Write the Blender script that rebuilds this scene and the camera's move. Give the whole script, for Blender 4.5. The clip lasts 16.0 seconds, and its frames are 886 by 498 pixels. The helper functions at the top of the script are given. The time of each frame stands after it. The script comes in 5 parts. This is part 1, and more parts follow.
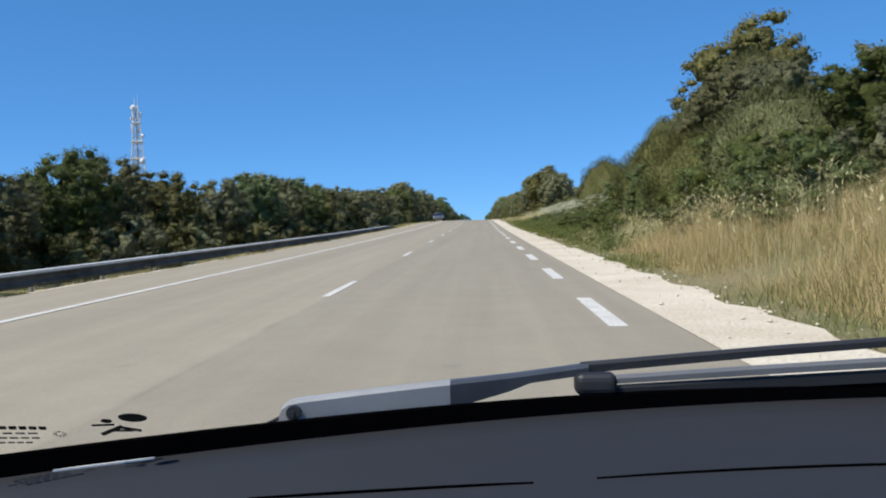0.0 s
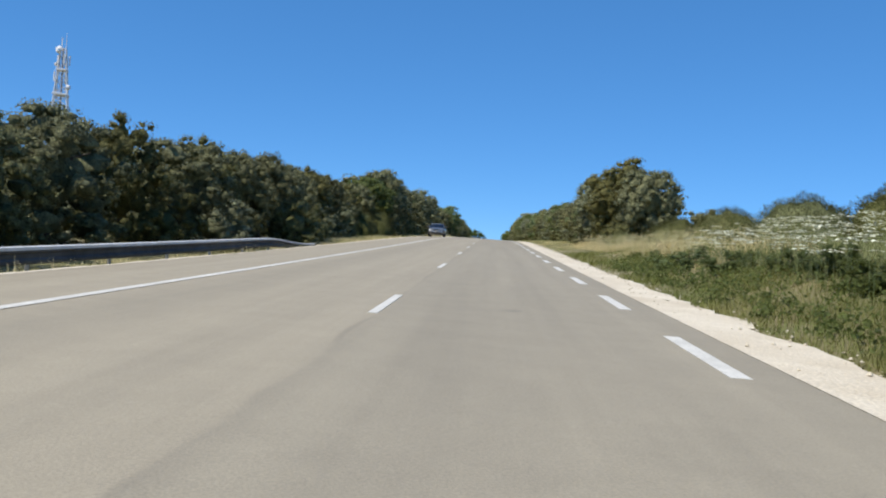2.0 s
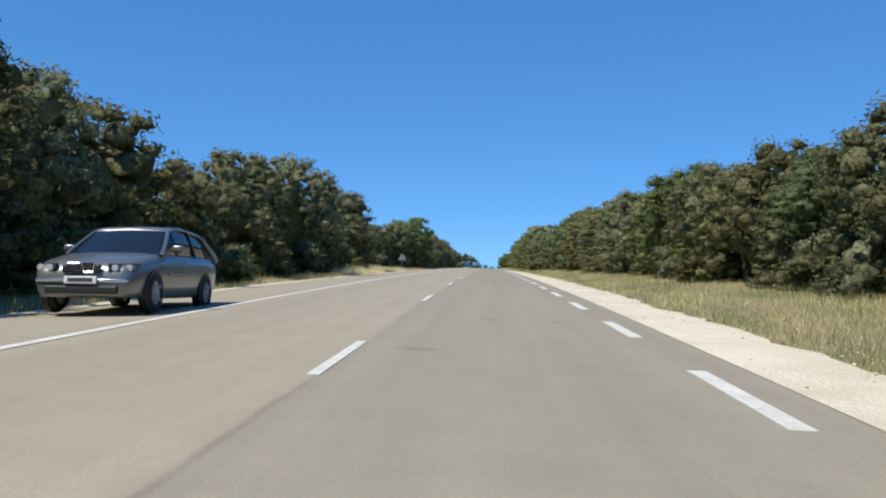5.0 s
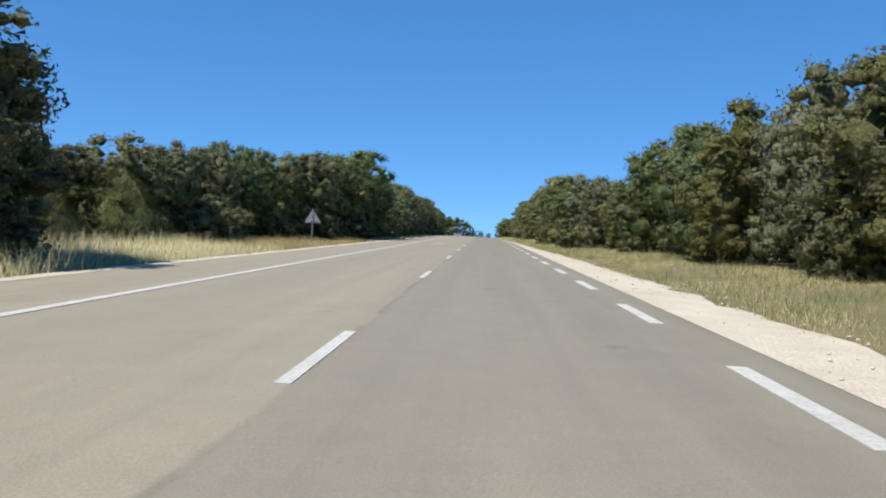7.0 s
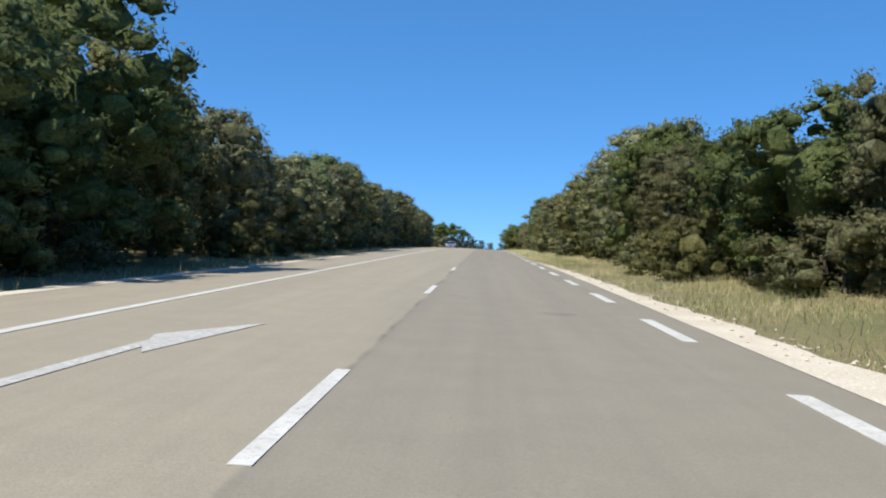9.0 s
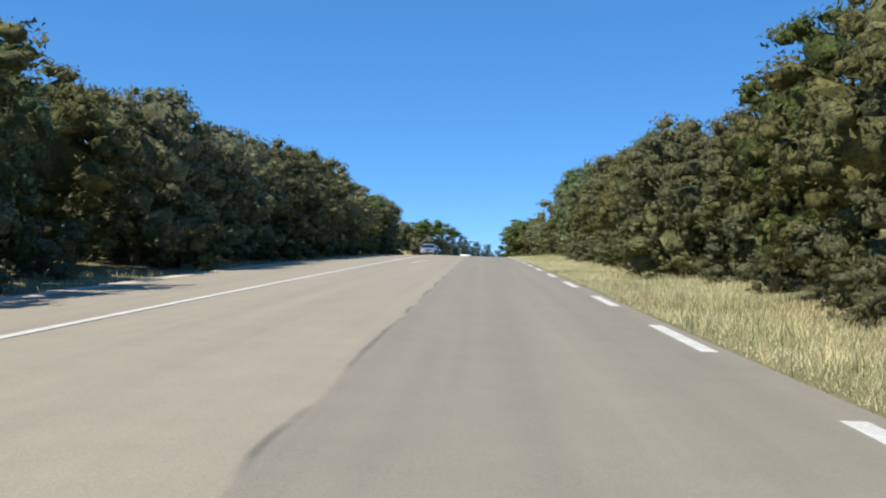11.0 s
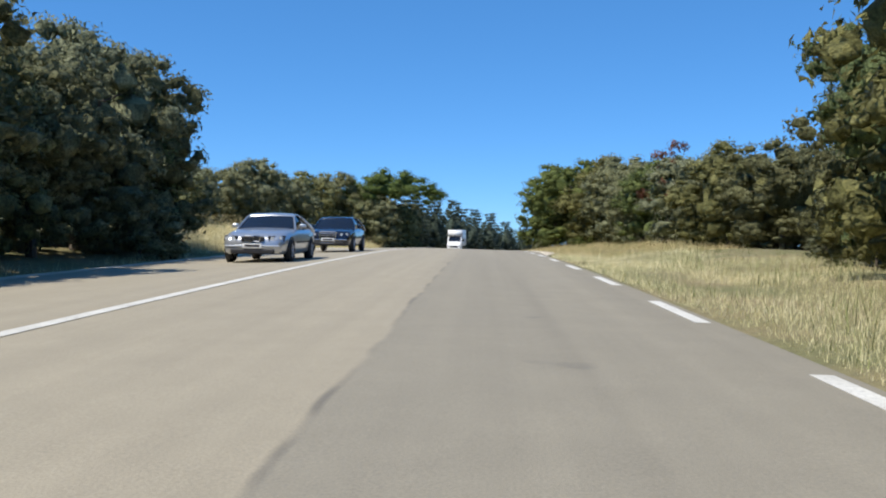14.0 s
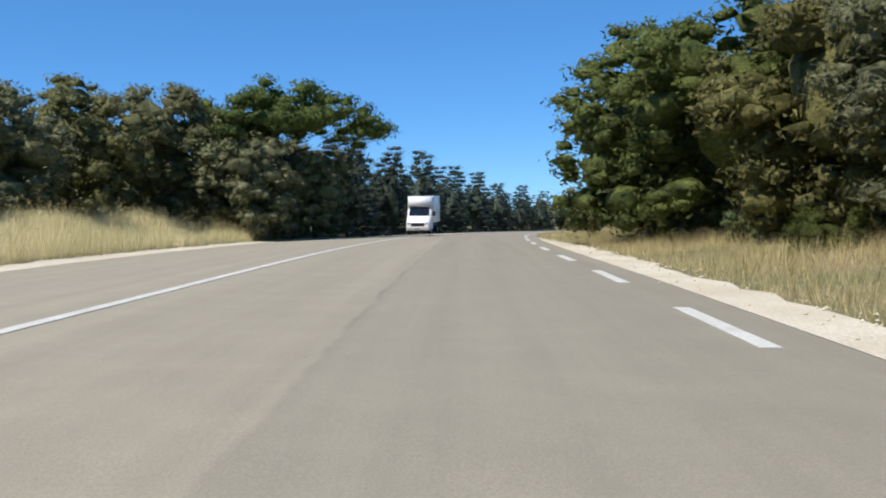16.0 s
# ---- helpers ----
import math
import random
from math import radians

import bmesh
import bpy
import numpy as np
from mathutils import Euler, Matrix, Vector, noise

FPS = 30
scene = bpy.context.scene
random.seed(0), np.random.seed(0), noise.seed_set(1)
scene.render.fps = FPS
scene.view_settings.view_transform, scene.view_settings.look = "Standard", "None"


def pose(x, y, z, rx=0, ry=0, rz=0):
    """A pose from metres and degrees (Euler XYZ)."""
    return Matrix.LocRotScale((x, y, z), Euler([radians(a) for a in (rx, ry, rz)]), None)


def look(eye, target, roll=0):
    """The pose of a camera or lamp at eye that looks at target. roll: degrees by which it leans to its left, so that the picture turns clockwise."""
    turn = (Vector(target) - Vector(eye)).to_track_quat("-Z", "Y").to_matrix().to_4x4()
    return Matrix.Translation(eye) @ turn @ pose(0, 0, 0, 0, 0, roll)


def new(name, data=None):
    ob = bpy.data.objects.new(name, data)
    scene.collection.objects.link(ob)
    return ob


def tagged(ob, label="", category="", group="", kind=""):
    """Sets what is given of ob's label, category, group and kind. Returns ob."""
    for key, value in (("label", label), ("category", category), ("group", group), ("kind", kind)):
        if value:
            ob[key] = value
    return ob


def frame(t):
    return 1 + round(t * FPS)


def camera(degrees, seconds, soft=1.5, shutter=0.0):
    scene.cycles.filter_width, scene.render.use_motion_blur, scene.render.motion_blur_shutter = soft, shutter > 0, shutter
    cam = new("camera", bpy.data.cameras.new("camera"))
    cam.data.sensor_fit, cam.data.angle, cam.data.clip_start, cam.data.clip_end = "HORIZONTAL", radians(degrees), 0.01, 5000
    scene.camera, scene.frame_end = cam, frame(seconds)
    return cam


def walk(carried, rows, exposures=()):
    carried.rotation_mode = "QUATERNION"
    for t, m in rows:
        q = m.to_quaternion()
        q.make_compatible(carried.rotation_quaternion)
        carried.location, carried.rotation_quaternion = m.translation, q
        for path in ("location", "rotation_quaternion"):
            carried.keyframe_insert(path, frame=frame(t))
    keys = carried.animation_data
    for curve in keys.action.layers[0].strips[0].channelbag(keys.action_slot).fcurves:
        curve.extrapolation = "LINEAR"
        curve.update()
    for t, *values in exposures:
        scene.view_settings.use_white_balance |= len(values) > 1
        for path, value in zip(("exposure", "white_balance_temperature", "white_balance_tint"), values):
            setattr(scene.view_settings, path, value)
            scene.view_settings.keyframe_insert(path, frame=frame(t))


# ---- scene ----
cam = camera(53.73, 16.0, soft=2.0)
ROWS = (
    (0, 2.28, -16.00, 0.513, 89.985, 2.446, 2.518),
    (0.5, 1.99, -2.63, 0.979, 89.231, 0.088, 3.237),
    (1, 1.62, 10.67, 1.455, 91.765, -0.609, 3.064),
    (1.5, 1.48, 24.12, 1.945, 90.714, -1.133, 2.613),
    (2, 1.42, 37.94, 2.462, 90.876, -3.080, 3.232),
    (2.5, 1.50, 51.46, 2.982, 93.491, -2.118, 3.650),
    (3, 1.54, 64.90, 3.517, 92.210, -1.399, 3.110),
    (3.5, 1.66, 78.27, 4.062, 92.191, -1.283, 3.847),
    (4, 1.63, 91.79, 4.621, 92.663, -0.534, 3.065),
    (6.5, 1.34, 159.56, 7.118, 91.021, -1.657, 2.762),
    (7, 1.30, 172.85, 7.509, 90.225, -2.069, 2.669),
    (7.5, 1.28, 186.08, 7.877, 90.127, -1.553, 3.150),
    (8, 1.20, 199.49, 8.240, 89.459, -1.892, 3.003),
    (8.5, 1.13, 212.87, 8.600, 90.180, -2.378, 2.967),
    (9, 1.09, 226.64, 8.968, 90.818, -1.850, 2.727),
    (11.5, 1.18, 294.03, 10.728, 91.001, -0.531, 2.785),
    (12, 1.29, 307.31, 11.067, 93.061, -0.878, 3.637),
    (12.5, 0.98, 320.45, 11.394, 92.936, -1.152, 3.146),
    (13, 0.91, 333.48, 11.687, 92.173, -2.266, 2.560),
    (13.5, 1.14, 346.37, 11.932, 88.978, -1.093, 2.594),
    (14, 0.95, 359.07, 12.132, 88.913, -0.594, 2.486),
    (14.5, 1.23, 371.66, 12.261, 88.890, -0.073, 3.082),
    (15, 1.22, 384.08, 12.325, 86.976, 0.568, 2.835),
    (15.5, 0.85, 396.45, 12.322, 87.606, -0.768, 1.568),
    (16, 1.15, 408.77, 12.227, 86.730, 0.906, 1.522),
)
STOPS = ((0, 0.30), (1, 0.33), (3, 0.33), (4, 0.38), (6.5, 0.36), (8, 0.42), (9, 0.46), (11.5, 0.52), (12.5, 0.52), (13.5, 0.50), (14.3, 0.43), (15, 0.38), (16, 0.38))
walk(cam, [(r[0], pose(*r[1:])) for r in ROWS], STOPS)

# ---- world, sun, exposure ----
SUN_EL = radians(57)
SUN_WAY = Vector((-0.76, -0.60, 0)).normalized()
world = bpy.data.worlds.new("sky")
scene.world = world
world.use_nodes = True
wn, wl = world.node_tree.nodes, world.node_tree.links
sky = wn.new("ShaderNodeTexSky")
sky.sky_type, sky.sun_disc = "NISHITA", False
sky.sun_elevation, sky.sun_rotation = SUN_EL, math.atan2(SUN_WAY.x, SUN_WAY.y)
sky.altitude, sky.air_density, sky.dust_density, sky.ozone_density = 3000, 0.75, 0.0, 4.0
deep = wn.new("ShaderNodeHueSaturation")
deep.inputs["Saturation"].default_value = 1.12
tone = wn.new("ShaderNodeMix")
tone.data_type, tone.blend_type = "RGBA", "MULTIPLY"
tone.inputs[0].default_value, tone.inputs[7].default_value = 1.0, (0.74, 0.90, 1.14, 1)
wl.new(sky.outputs[0], tone.inputs[6])
wl.new(tone.outputs[2], deep.inputs["Color"])
thin = wn.new("ShaderNodeMix")
thin.data_type, thin.blend_type = "RGBA", "MULTIPLY"
thin.inputs[0].default_value, thin.inputs[7].default_value = 1.0, (0.105, 0.105, 0.105, 1)
even = wn.new("ShaderNodeGamma")
even.inputs[1].default_value = 0.55
haze = wn.new("ShaderNodeMix")
haze.data_type, haze.blend_type = "RGBA", "MULTIPLY"
haze.inputs[0].default_value, haze.inputs[7].default_value = 1.0, (2.85, 4.45, 5.75, 1)
wl.new(deep.outputs[0], thin.inputs[6])
wl.new(thin.outputs[2], even.inputs[0])
wl.new(even.outputs[0], haze.inputs[6])
wl.new(haze.outputs[2], wn["Background"].inputs[0])
wn["Background"].inputs[1].default_value = 0.15
sun = new("sun", bpy.data.lights.new("sun", "SUN"))
sun.data.energy, sun.data.angle, sun.data.color = 4.2, radians(0.53), (1.0, 0.95, 0.86)
sun_vec = Vector((SUN_WAY.x * math.cos(SUN_EL), SUN_WAY.y * math.cos(SUN_EL), math.sin(SUN_EL)))
sun.matrix_world = look(sun_vec * 50, (0, 0, 0))


# ---- materials ----
def nodes_of(name):
    m = bpy.data.materials.new(name)
    m.use_nodes = True
    return m, m.node_tree.nodes, m.node_tree.links, m.node_tree.nodes["Principled BSDF"]


def mixed(n, l, fac, a, b, kind="MIX"):
    mx = n.new("ShaderNodeMix")
    mx.data_type, mx.blend_type = "RGBA", kind
    for sock, v in ((mx.inputs[0], fac), (mx.inputs[6], a), (mx.inputs[7], b)):
        if isinstance(v, (float, int)):
            sock.default_value = v
        elif isinstance(v, tuple):
            sock.default_value = (*v, 1)
        else:
            l.new(v, sock)
    return mx.outputs[2]


def noise_tex(n, l, scale, detail=4, rough=0.6, vec=None):
    t = n.new("ShaderNodeTexNoise")
    t.inputs["Scale"].default_value, t.inputs["Detail"].default_value, t.inputs["Roughness"].default_value = scale, detail, rough
    if vec is not None:
        l.new(vec, t.inputs["Vector"])
    return t.outputs[0]


def ramp(n, l, fac, lo, hi, a=(0, 0, 0), b=(1, 1, 1)):
    r = n.new("ShaderNodeValToRGB")
    r.color_ramp.elements[0].position, r.color_ramp.elements[1].position = lo, hi
    r.color_ramp.elements[0].color, r.color_ramp.elements[1].color = (*a, 1), (*b, 1)
    l.new(fac, r.inputs[0])
    return r.outputs[0]


def bump(n, l, p, height, strength, dist):
    b = n.new("ShaderNodeBump")
    b.inputs["Strength"].default_value, b.inputs["Distance"].default_value = strength, dist
    l.new(height, b.inputs["Height"])
    l.new(b.outputs[0], p.inputs["Normal"])


def coords(n, l, scale=(1, 1, 1)):
    c = n.new("ShaderNodeTexCoord")
    m = n.new("ShaderNodeMapping")
    m.inputs["Scale"].default_value = scale
    l.new(c.outputs["Object"], m.inputs["Vector"])
    return m.outputs[0]


def math_node(n, l, op, a, b=None):
    t = n.new("ShaderNodeMath")
    t.operation = op
    for sock, v in zip(t.inputs, (a, b)):
        if v is None:
            continue
        if isinstance(v, (float, int)):
            sock.default_value = v
        else:
            l.new(v, sock)
    return t.outputs[0]


def plain(name, colour, rough=0.6, metal=0.0, grain=0.15, scale=8.0, coat=0.0):
    """A painted, plastic or metal surface with a little uneven colour and gloss."""
    m, n, l, p = nodes_of(name)
    v = coords(n, l)
    f = noise_tex(n, l, scale, 5, 0.65, v)
    dark = tuple(c * (1 - grain) for c in colour)
    lite = tuple(min(1, c * (1 + grain)) for c in colour)
    l.new(mixed(n, l, ramp(n, l, f, 0.3, 0.7), dark, lite), p.inputs["Base Color"])
    p.inputs["Roughness"].default_value, p.inputs["Metallic"].default_value = rough, metal
    p.inputs["Coat Weight"].default_value = coat
    return m


def asphalt_material():
    m, n, l, p = nodes_of("asphalt")
    v = coords(n, l)
    sep = n.new("ShaderNodeSeparateXYZ")
    l.new(v, sep.inputs[0])
    fine = noise_tex(n, l, 60, 3, 0.7, v)
    mid = noise_tex(n, l, 1.6, 5, 0.6, v)
    streak = noise_tex(n, l, 1.0, 4, 0.6, coords(n, l, (2.0, 0.03, 1)))
    # the two halves were laid separately: the joint wanders along the lane line
    wob = math_node(n, l, "MULTIPLY", math_node(n, l, "SUBTRACT", noise_tex(n, l, 0.5, 2, 0.4, v), 0.5), 0.18)
    side = math_node(n, l, "ADD", sep.outputs[0], wob)
    half = n.new("ShaderNodeMapRange")
    half.interpolation_type = "SMOOTHSTEP"
    half.inputs[1].default_value, half.inputs[2].default_value = -0.02, 0.06
    l.new(side, half.inputs[0])
    # further on the right-hand half is a darker, newer course
    newer = n.new("ShaderNodeMapRange")
    newer.inputs[1].default_value, newer.inputs[2].default_value = 60.0, 290.0
    l.new(sep.outputs[1], newer.inputs[0])
    ends = n.new("ShaderNodeMapRange")
    ends.inputs[1].default_value, ends.inputs[2].default_value = 366.0, 398.0
    ends.inputs[3].default_value, ends.inputs[4].default_value = 1.0, 0.25
    l.new(sep.outputs[1], ends.inputs[0])
    course = math_node(n, l, "MULTIPLY", newer.outputs[0], ends.outputs[0])
    right_half = mixed(n, l, course, (0.286, 0.252, 0.190), (0.248, 0.222, 0.172))
    base = mixed(n, l, half.outputs[0], (0.318, 0.278, 0.207), right_half)
    # darkened wheel track beside the solid line
    track = math_node(n, l, "ABSOLUTE", math_node(n, l, "ADD", sep.outputs[0], 2.55))
    worn_track = n.new("ShaderNodeMapRange")
    worn_track.interpolation_type = "SMOOTHSTEP"
    worn_track.inputs[1].default_value, worn_track.inputs[2].default_value = 0.15, 0.75
    worn_track.inputs[3].default_value, worn_track.inputs[4].default_value = 0.30, 0.0
    l.new(track, worn_track.inputs[0])
    old = math_node(n, l, "SUBTRACT", 1.0, newer.outputs[0])
    base = mixed(n, l, math_node(n, l, "MULTIPLY", worn_track.outputs[0], math_node(n, l, "MULTIPLY", old, ramp(n, l, streak, 0.35, 0.6))), base, (0.15, 0.138, 0.112))
    base = mixed(n, l, 0.22, base, mixed(n, l, ramp(n, l, streak, 0.3, 0.72), (0.30, 0.30, 0.30), (0.68, 0.68, 0.66)), "OVERLAY")
    base = mixed(n, l, 0.13, base, ramp(n, l, mid, 0.3, 0.75, (0.30, 0.29, 0.27), (0.72, 0.70, 0.66)), "OVERLAY")
    grains = ramp(n, l, fine, 0.34, 0.7, (0.84, 0.84, 0.84), (1.12, 1.12, 1.1))
    base = mixed(n, l, 1.0, base, grains, "MULTIPLY")
    # the dark open joint itself
    joint = math_node(n, l, "ABSOLUTE", math_node(n, l, "SUBTRACT", side, 0.02))
    crack = n.new("ShaderNodeMapRange")
    crack.inputs[1].default_value, crack.inputs[2].default_value = 0.012, 0.05
    crack.inputs[3].default_value, crack.inputs[4].default_value = 0.55, 0.0
    l.new(joint, crack.inputs[0])
    patchy = math_node(n, l, "MULTIPLY", math_node(n, l, "MULTIPLY", crack.outputs[0], math_node(n, l, "ADD", math_node(n, l, "MULTIPLY", course, 0.65), 0.35)), ramp(n, l, noise_tex(n, l, 0.5, 3, 0.6, v), 0.4, 0.6))
    base = mixed(n, l, patchy, base, (0.07, 0.066, 0.06))
    # oil spots and tar patches
    spots = ramp(n, l, noise_tex(n, l, 0.9, 2, 0.4, v), 0.74, 0.79)
    base = mixed(n, l, math_node(n, l, "MULTIPLY", spots, 0.35), base, (0.09, 0.085, 0.08))
    l.new(base, p.inputs["Base Color"])
    p.inputs["Roughness"].default_value = 0.85
    bump(n, l, p, fine, 0.35, 0.01)
    return m


def paint_material(name="road_paint", lo=0.30, hi=0.50):
    m, n, l, p = nodes_of(name)
    v = coords(n, l)
    worn = ramp(n, l, noise_tex(n, l, 22, 5, 0.75, v), lo, hi)
    big = ramp(n, l, noise_tex(n, l, 2.2, 4, 0.6, v), 0.3, 0.7)
    c = mixed(n, l, big, (0.52, 0.50, 0.445), (0.66, 0.64, 0.58))
    l.new(mixed(n, l, worn, (0.34, 0.33, 0.30), c), p.inputs["Base Color"])
    p.inputs["Roughness"].default_value = 0.7
    return m


def gravel_material():
    m, n, l, p = nodes_of("limestone_gravel")
    v = coords(n, l)
    vo = n.new("ShaderNodeTexVoronoi")
    vo.inputs["Scale"].default_value = 22
    l.new(v, vo.inputs["Vector"])
    tone = mixed(n, l, ramp(n, l, noise_tex(n, l, 0.7, 4, 0.6, v), 0.35, 0.7), (0.64, 0.55, 0.41), (0.78, 0.70, 0.555))
    tone = mixed(n, l, 0.5, tone, ramp(n, l, vo.outputs["Distance"], 0.0, 0.6, (1.0, 1.0, 1.0), (0.55, 0.55, 0.55)), "MULTIPLY")
    l.new(tone, p.inputs["Base Color"])
    p.inputs["Roughness"].default_value = 0.95
    bump(n, l, p, vo.outputs["Distance"], 0.6, 0.02)
    return m


def soil_material():
    m, n, l, p = nodes_of("dry_soil")
    v = coords(n, l)
    a = ramp(n, l, noise_tex(n, l, 0.35, 5, 0.65, v), 0.35, 0.65)
    b = noise_tex(n, l, 9, 5, 0.7, v)
    c = mixed(n, l, a, (0.24, 0.19, 0.10), (0.145, 0.145, 0.06))
    c = mixed(n, l, 0.6, c, ramp(n, l, b, 0.3, 0.7, (0.25, 0.25, 0.25), (0.75, 0.75, 0.7)), "OVERLAY")
    l.new(c, p.inputs["Base Color"])
    p.inputs["Roughness"].default_value = 1.0
    bump(n, l, p, b, 0.8, 0.06)
    return m


def leaf_material(name, dark, lite, gloss=0.55, through_light=0.25, mottle=0.0, patch=None):
    """Small leaves: each clump its own tone, each plant its own tint; mottle puts leaf-sized tones and the shade of
    gaps between leaves into the colour.
    """
    m, n, l, p = nodes_of(name)
    geo = n.new("ShaderNodeNewGeometry")
    info = n.new("ShaderNodeObjectInfo")
    c = mixed(n, l, geo.outputs["Random Per Island"], dark, lite)
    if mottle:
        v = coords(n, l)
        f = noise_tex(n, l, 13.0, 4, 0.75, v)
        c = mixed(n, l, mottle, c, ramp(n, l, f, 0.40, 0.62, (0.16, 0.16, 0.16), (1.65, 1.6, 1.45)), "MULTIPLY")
        bump(n, l, p, f, 1.0, 0.12)
    if patch:
        big = noise_tex(n, l, 0.45, 4, 0.65, coords(n, l))
        c = mixed(n, l, math_node(n, l, "MULTIPLY", ramp(n, l, big, 0.42, 0.62), 0.8), c, patch)
    hue = n.new("ShaderNodeHueSaturation")
    l.new(c, hue.inputs["Color"])
    l.new(math_node(n, l, "ADD", math_node(n, l, "MULTIPLY", info.outputs["Random"], 0.03), 0.487), hue.inputs["Hue"])
    l.new(math_node(n, l, "ADD", math_node(n, l, "MULTIPLY", info.outputs["Random"], 0.5), 0.75), hue.inputs["Value"])
    l.new(math_node(n, l, "ADD", math_node(n, l, "MULTIPLY", info.outputs["Random"], -0.3), 1.1), hue.inputs["Saturation"])
    l.new(hue.outputs[0], p.inputs["Base Color"])
    p.inputs["Roughness"].default_value = gloss
    p.inputs["Specular IOR Level"].default_value = 0.2
    if through_light:
        tr = n.new("ShaderNodeBsdfTranslucent")
        l.new(hue.outputs[0], tr.inputs[0])
        mx = n.new("ShaderNodeMixShader")
        mx.inputs[0].default_value = through_light
        l.new(p.outputs[0], mx.inputs[1])
        l.new(tr.outputs[0], mx.inputs[2])
        l.new(mx.outputs[0], n["Material Output"].inputs[0])
    return m


def bark_material():
    m, n, l, p = nodes_of("bark")
    v = coords(n, l, (6, 6, 1.2))
    f = noise_tex(n, l, 4, 6, 0.7, v)
    l.new(mixed(n, l, ramp(n, l, f, 0.3, 0.7), (0.05, 0.04, 0.03), (0.16, 0.13, 0.10)), p.inputs["Base Color"])
    p.inputs["Roughness"].default_value = 0.95
    bump(n, l, p, f, 0.8, 0.03)
    return m


ASPHALT, PAINT, GRAVEL, SOIL, BARK = asphalt_material(), paint_material(), gravel_material(), soil_material(), bark_material()
WORN_PAINT = paint_material("worn_road_paint", 0.40, 0.62)
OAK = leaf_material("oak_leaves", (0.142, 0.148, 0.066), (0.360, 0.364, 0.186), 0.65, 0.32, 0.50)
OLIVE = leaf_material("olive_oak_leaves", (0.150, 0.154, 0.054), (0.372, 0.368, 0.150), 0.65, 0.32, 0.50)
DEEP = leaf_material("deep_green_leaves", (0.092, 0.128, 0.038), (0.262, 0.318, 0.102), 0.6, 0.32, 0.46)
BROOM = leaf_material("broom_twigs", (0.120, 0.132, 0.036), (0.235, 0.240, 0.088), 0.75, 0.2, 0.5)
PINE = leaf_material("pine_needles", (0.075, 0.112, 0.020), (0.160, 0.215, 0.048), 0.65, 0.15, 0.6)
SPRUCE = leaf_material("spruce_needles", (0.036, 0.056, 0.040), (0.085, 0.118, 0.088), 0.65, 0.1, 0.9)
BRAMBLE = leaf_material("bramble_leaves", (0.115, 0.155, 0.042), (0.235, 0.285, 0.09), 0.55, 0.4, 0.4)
DRYLEAF = leaf_material("withered_leaves", (0.12, 0.055, 0.03), (0.26, 0.13, 0.08), 0.8)
STRAW = leaf_material("dry_grass", (0.54, 0.435, 0.215), (0.74, 0.62, 0.345), 0.85, 0.3, 0.0, (0.45, 0.40, 0.185))
GREEN_GRASS = leaf_material("green_grass", (0.125, 0.160, 0.045), (0.255, 0.290, 0.10), 0.8, 0.25, 0.0, (0.27, 0.265, 0.10))
UMBEL = leaf_material("white_umbels", (0.46, 0.48, 0.33), (0.70, 0.69, 0.54), 0.8, 0.2)
STEEL = plain("galvanised_steel", (0.46, 0.47, 0.48), 0.45, 0.75, 0.18, 5)
SIGN_BACK = plain("sign_back_aluminium", (0.36, 0.37, 0.37), 0.5, 0.4, 0.12, 6)
WHITE_STEEL = plain("white_mast_paint", (0.74, 0.72, 0.70), 0.5, 0, 0.1, 3)

# ---- the lie of the land ----
KNOTS_Y = (-50, 60, 140, 200, 250, 290, 330, 370, 410, 450, 500, 600, 800)
KNOTS_K = (-0.0000295, -0.000105, 0.0002474, 0.0000042, 0.0000192, -0.0000046, 0.000212, 0.000441, 0.0005577, 0.0002854, 0.0000511, -0.000026, -0.0000145)
YG = np.arange(-60, 1000, 2.0)
bend = np.interp(YG, KNOTS_Y, KNOTS_K)
SG = -np.concatenate([[0], np.cumsum(bend[1:] + bend[:-1])])
SG = SG - SG[30] + 0.035
ZG = np.concatenate([[0], np.cumsum(SG[1:] + SG[:-1])])
ZG = ZG - ZG[30]
CROWN = -3.45


def road_z(y):
    """Height of the road's middle line at the distance y."""
    y = np.asarray(y, float)
    inside = np.interp(y, YG, ZG)
    return inside + np.where(y < YG[0], (y - YG[0]) * SG[0], 0) + np.where(y > YG[-1], (y - YG[-1]) * -0.004, 0)


def road_cx(y):
    """How far the road has bent to the right at the distance y."""
    y = np.asarray(y, float)
    b = np.clip(y - 430, 0, 170)
    return 0.0011 * b * b + np.clip(y - 600, 0, None) * 0.0011 * 340


def left_edge(y):
    return np.interp(y, (-100, 285, 300, 318, 380, 410, 430, 455), (-6.2, -6.2, -7.0, -7.8, -7.8, -8.2, -8.9, -9.4))


def left_line(y):
    return np.interp(y, (220, 290, 350, 400, 420, 460), (-3.45, -3.62, -3.22, -3.3, -2.95, -2.8))


def right_edge(y):
    return np.interp(y, (-100, 262, 290, 395, 408), (4.22, 4.2, 3.85, 3.8, 4.3))


def gravel_out(y):
    return np.interp(y, (-100, 10, 60, 100, 170, 215, 238, 262, 280, 397, 408, 440, 455), (5.6, 5.3, 5.2, 5.4, 5.7, 5.5, 4.9, 4.6, 3.9, 3.9, 5.0, 5.3, 4.3))


def soft_step(v):
    v = np.clip(v, 0, 1)
    return v * v * (3 - 2 * v)


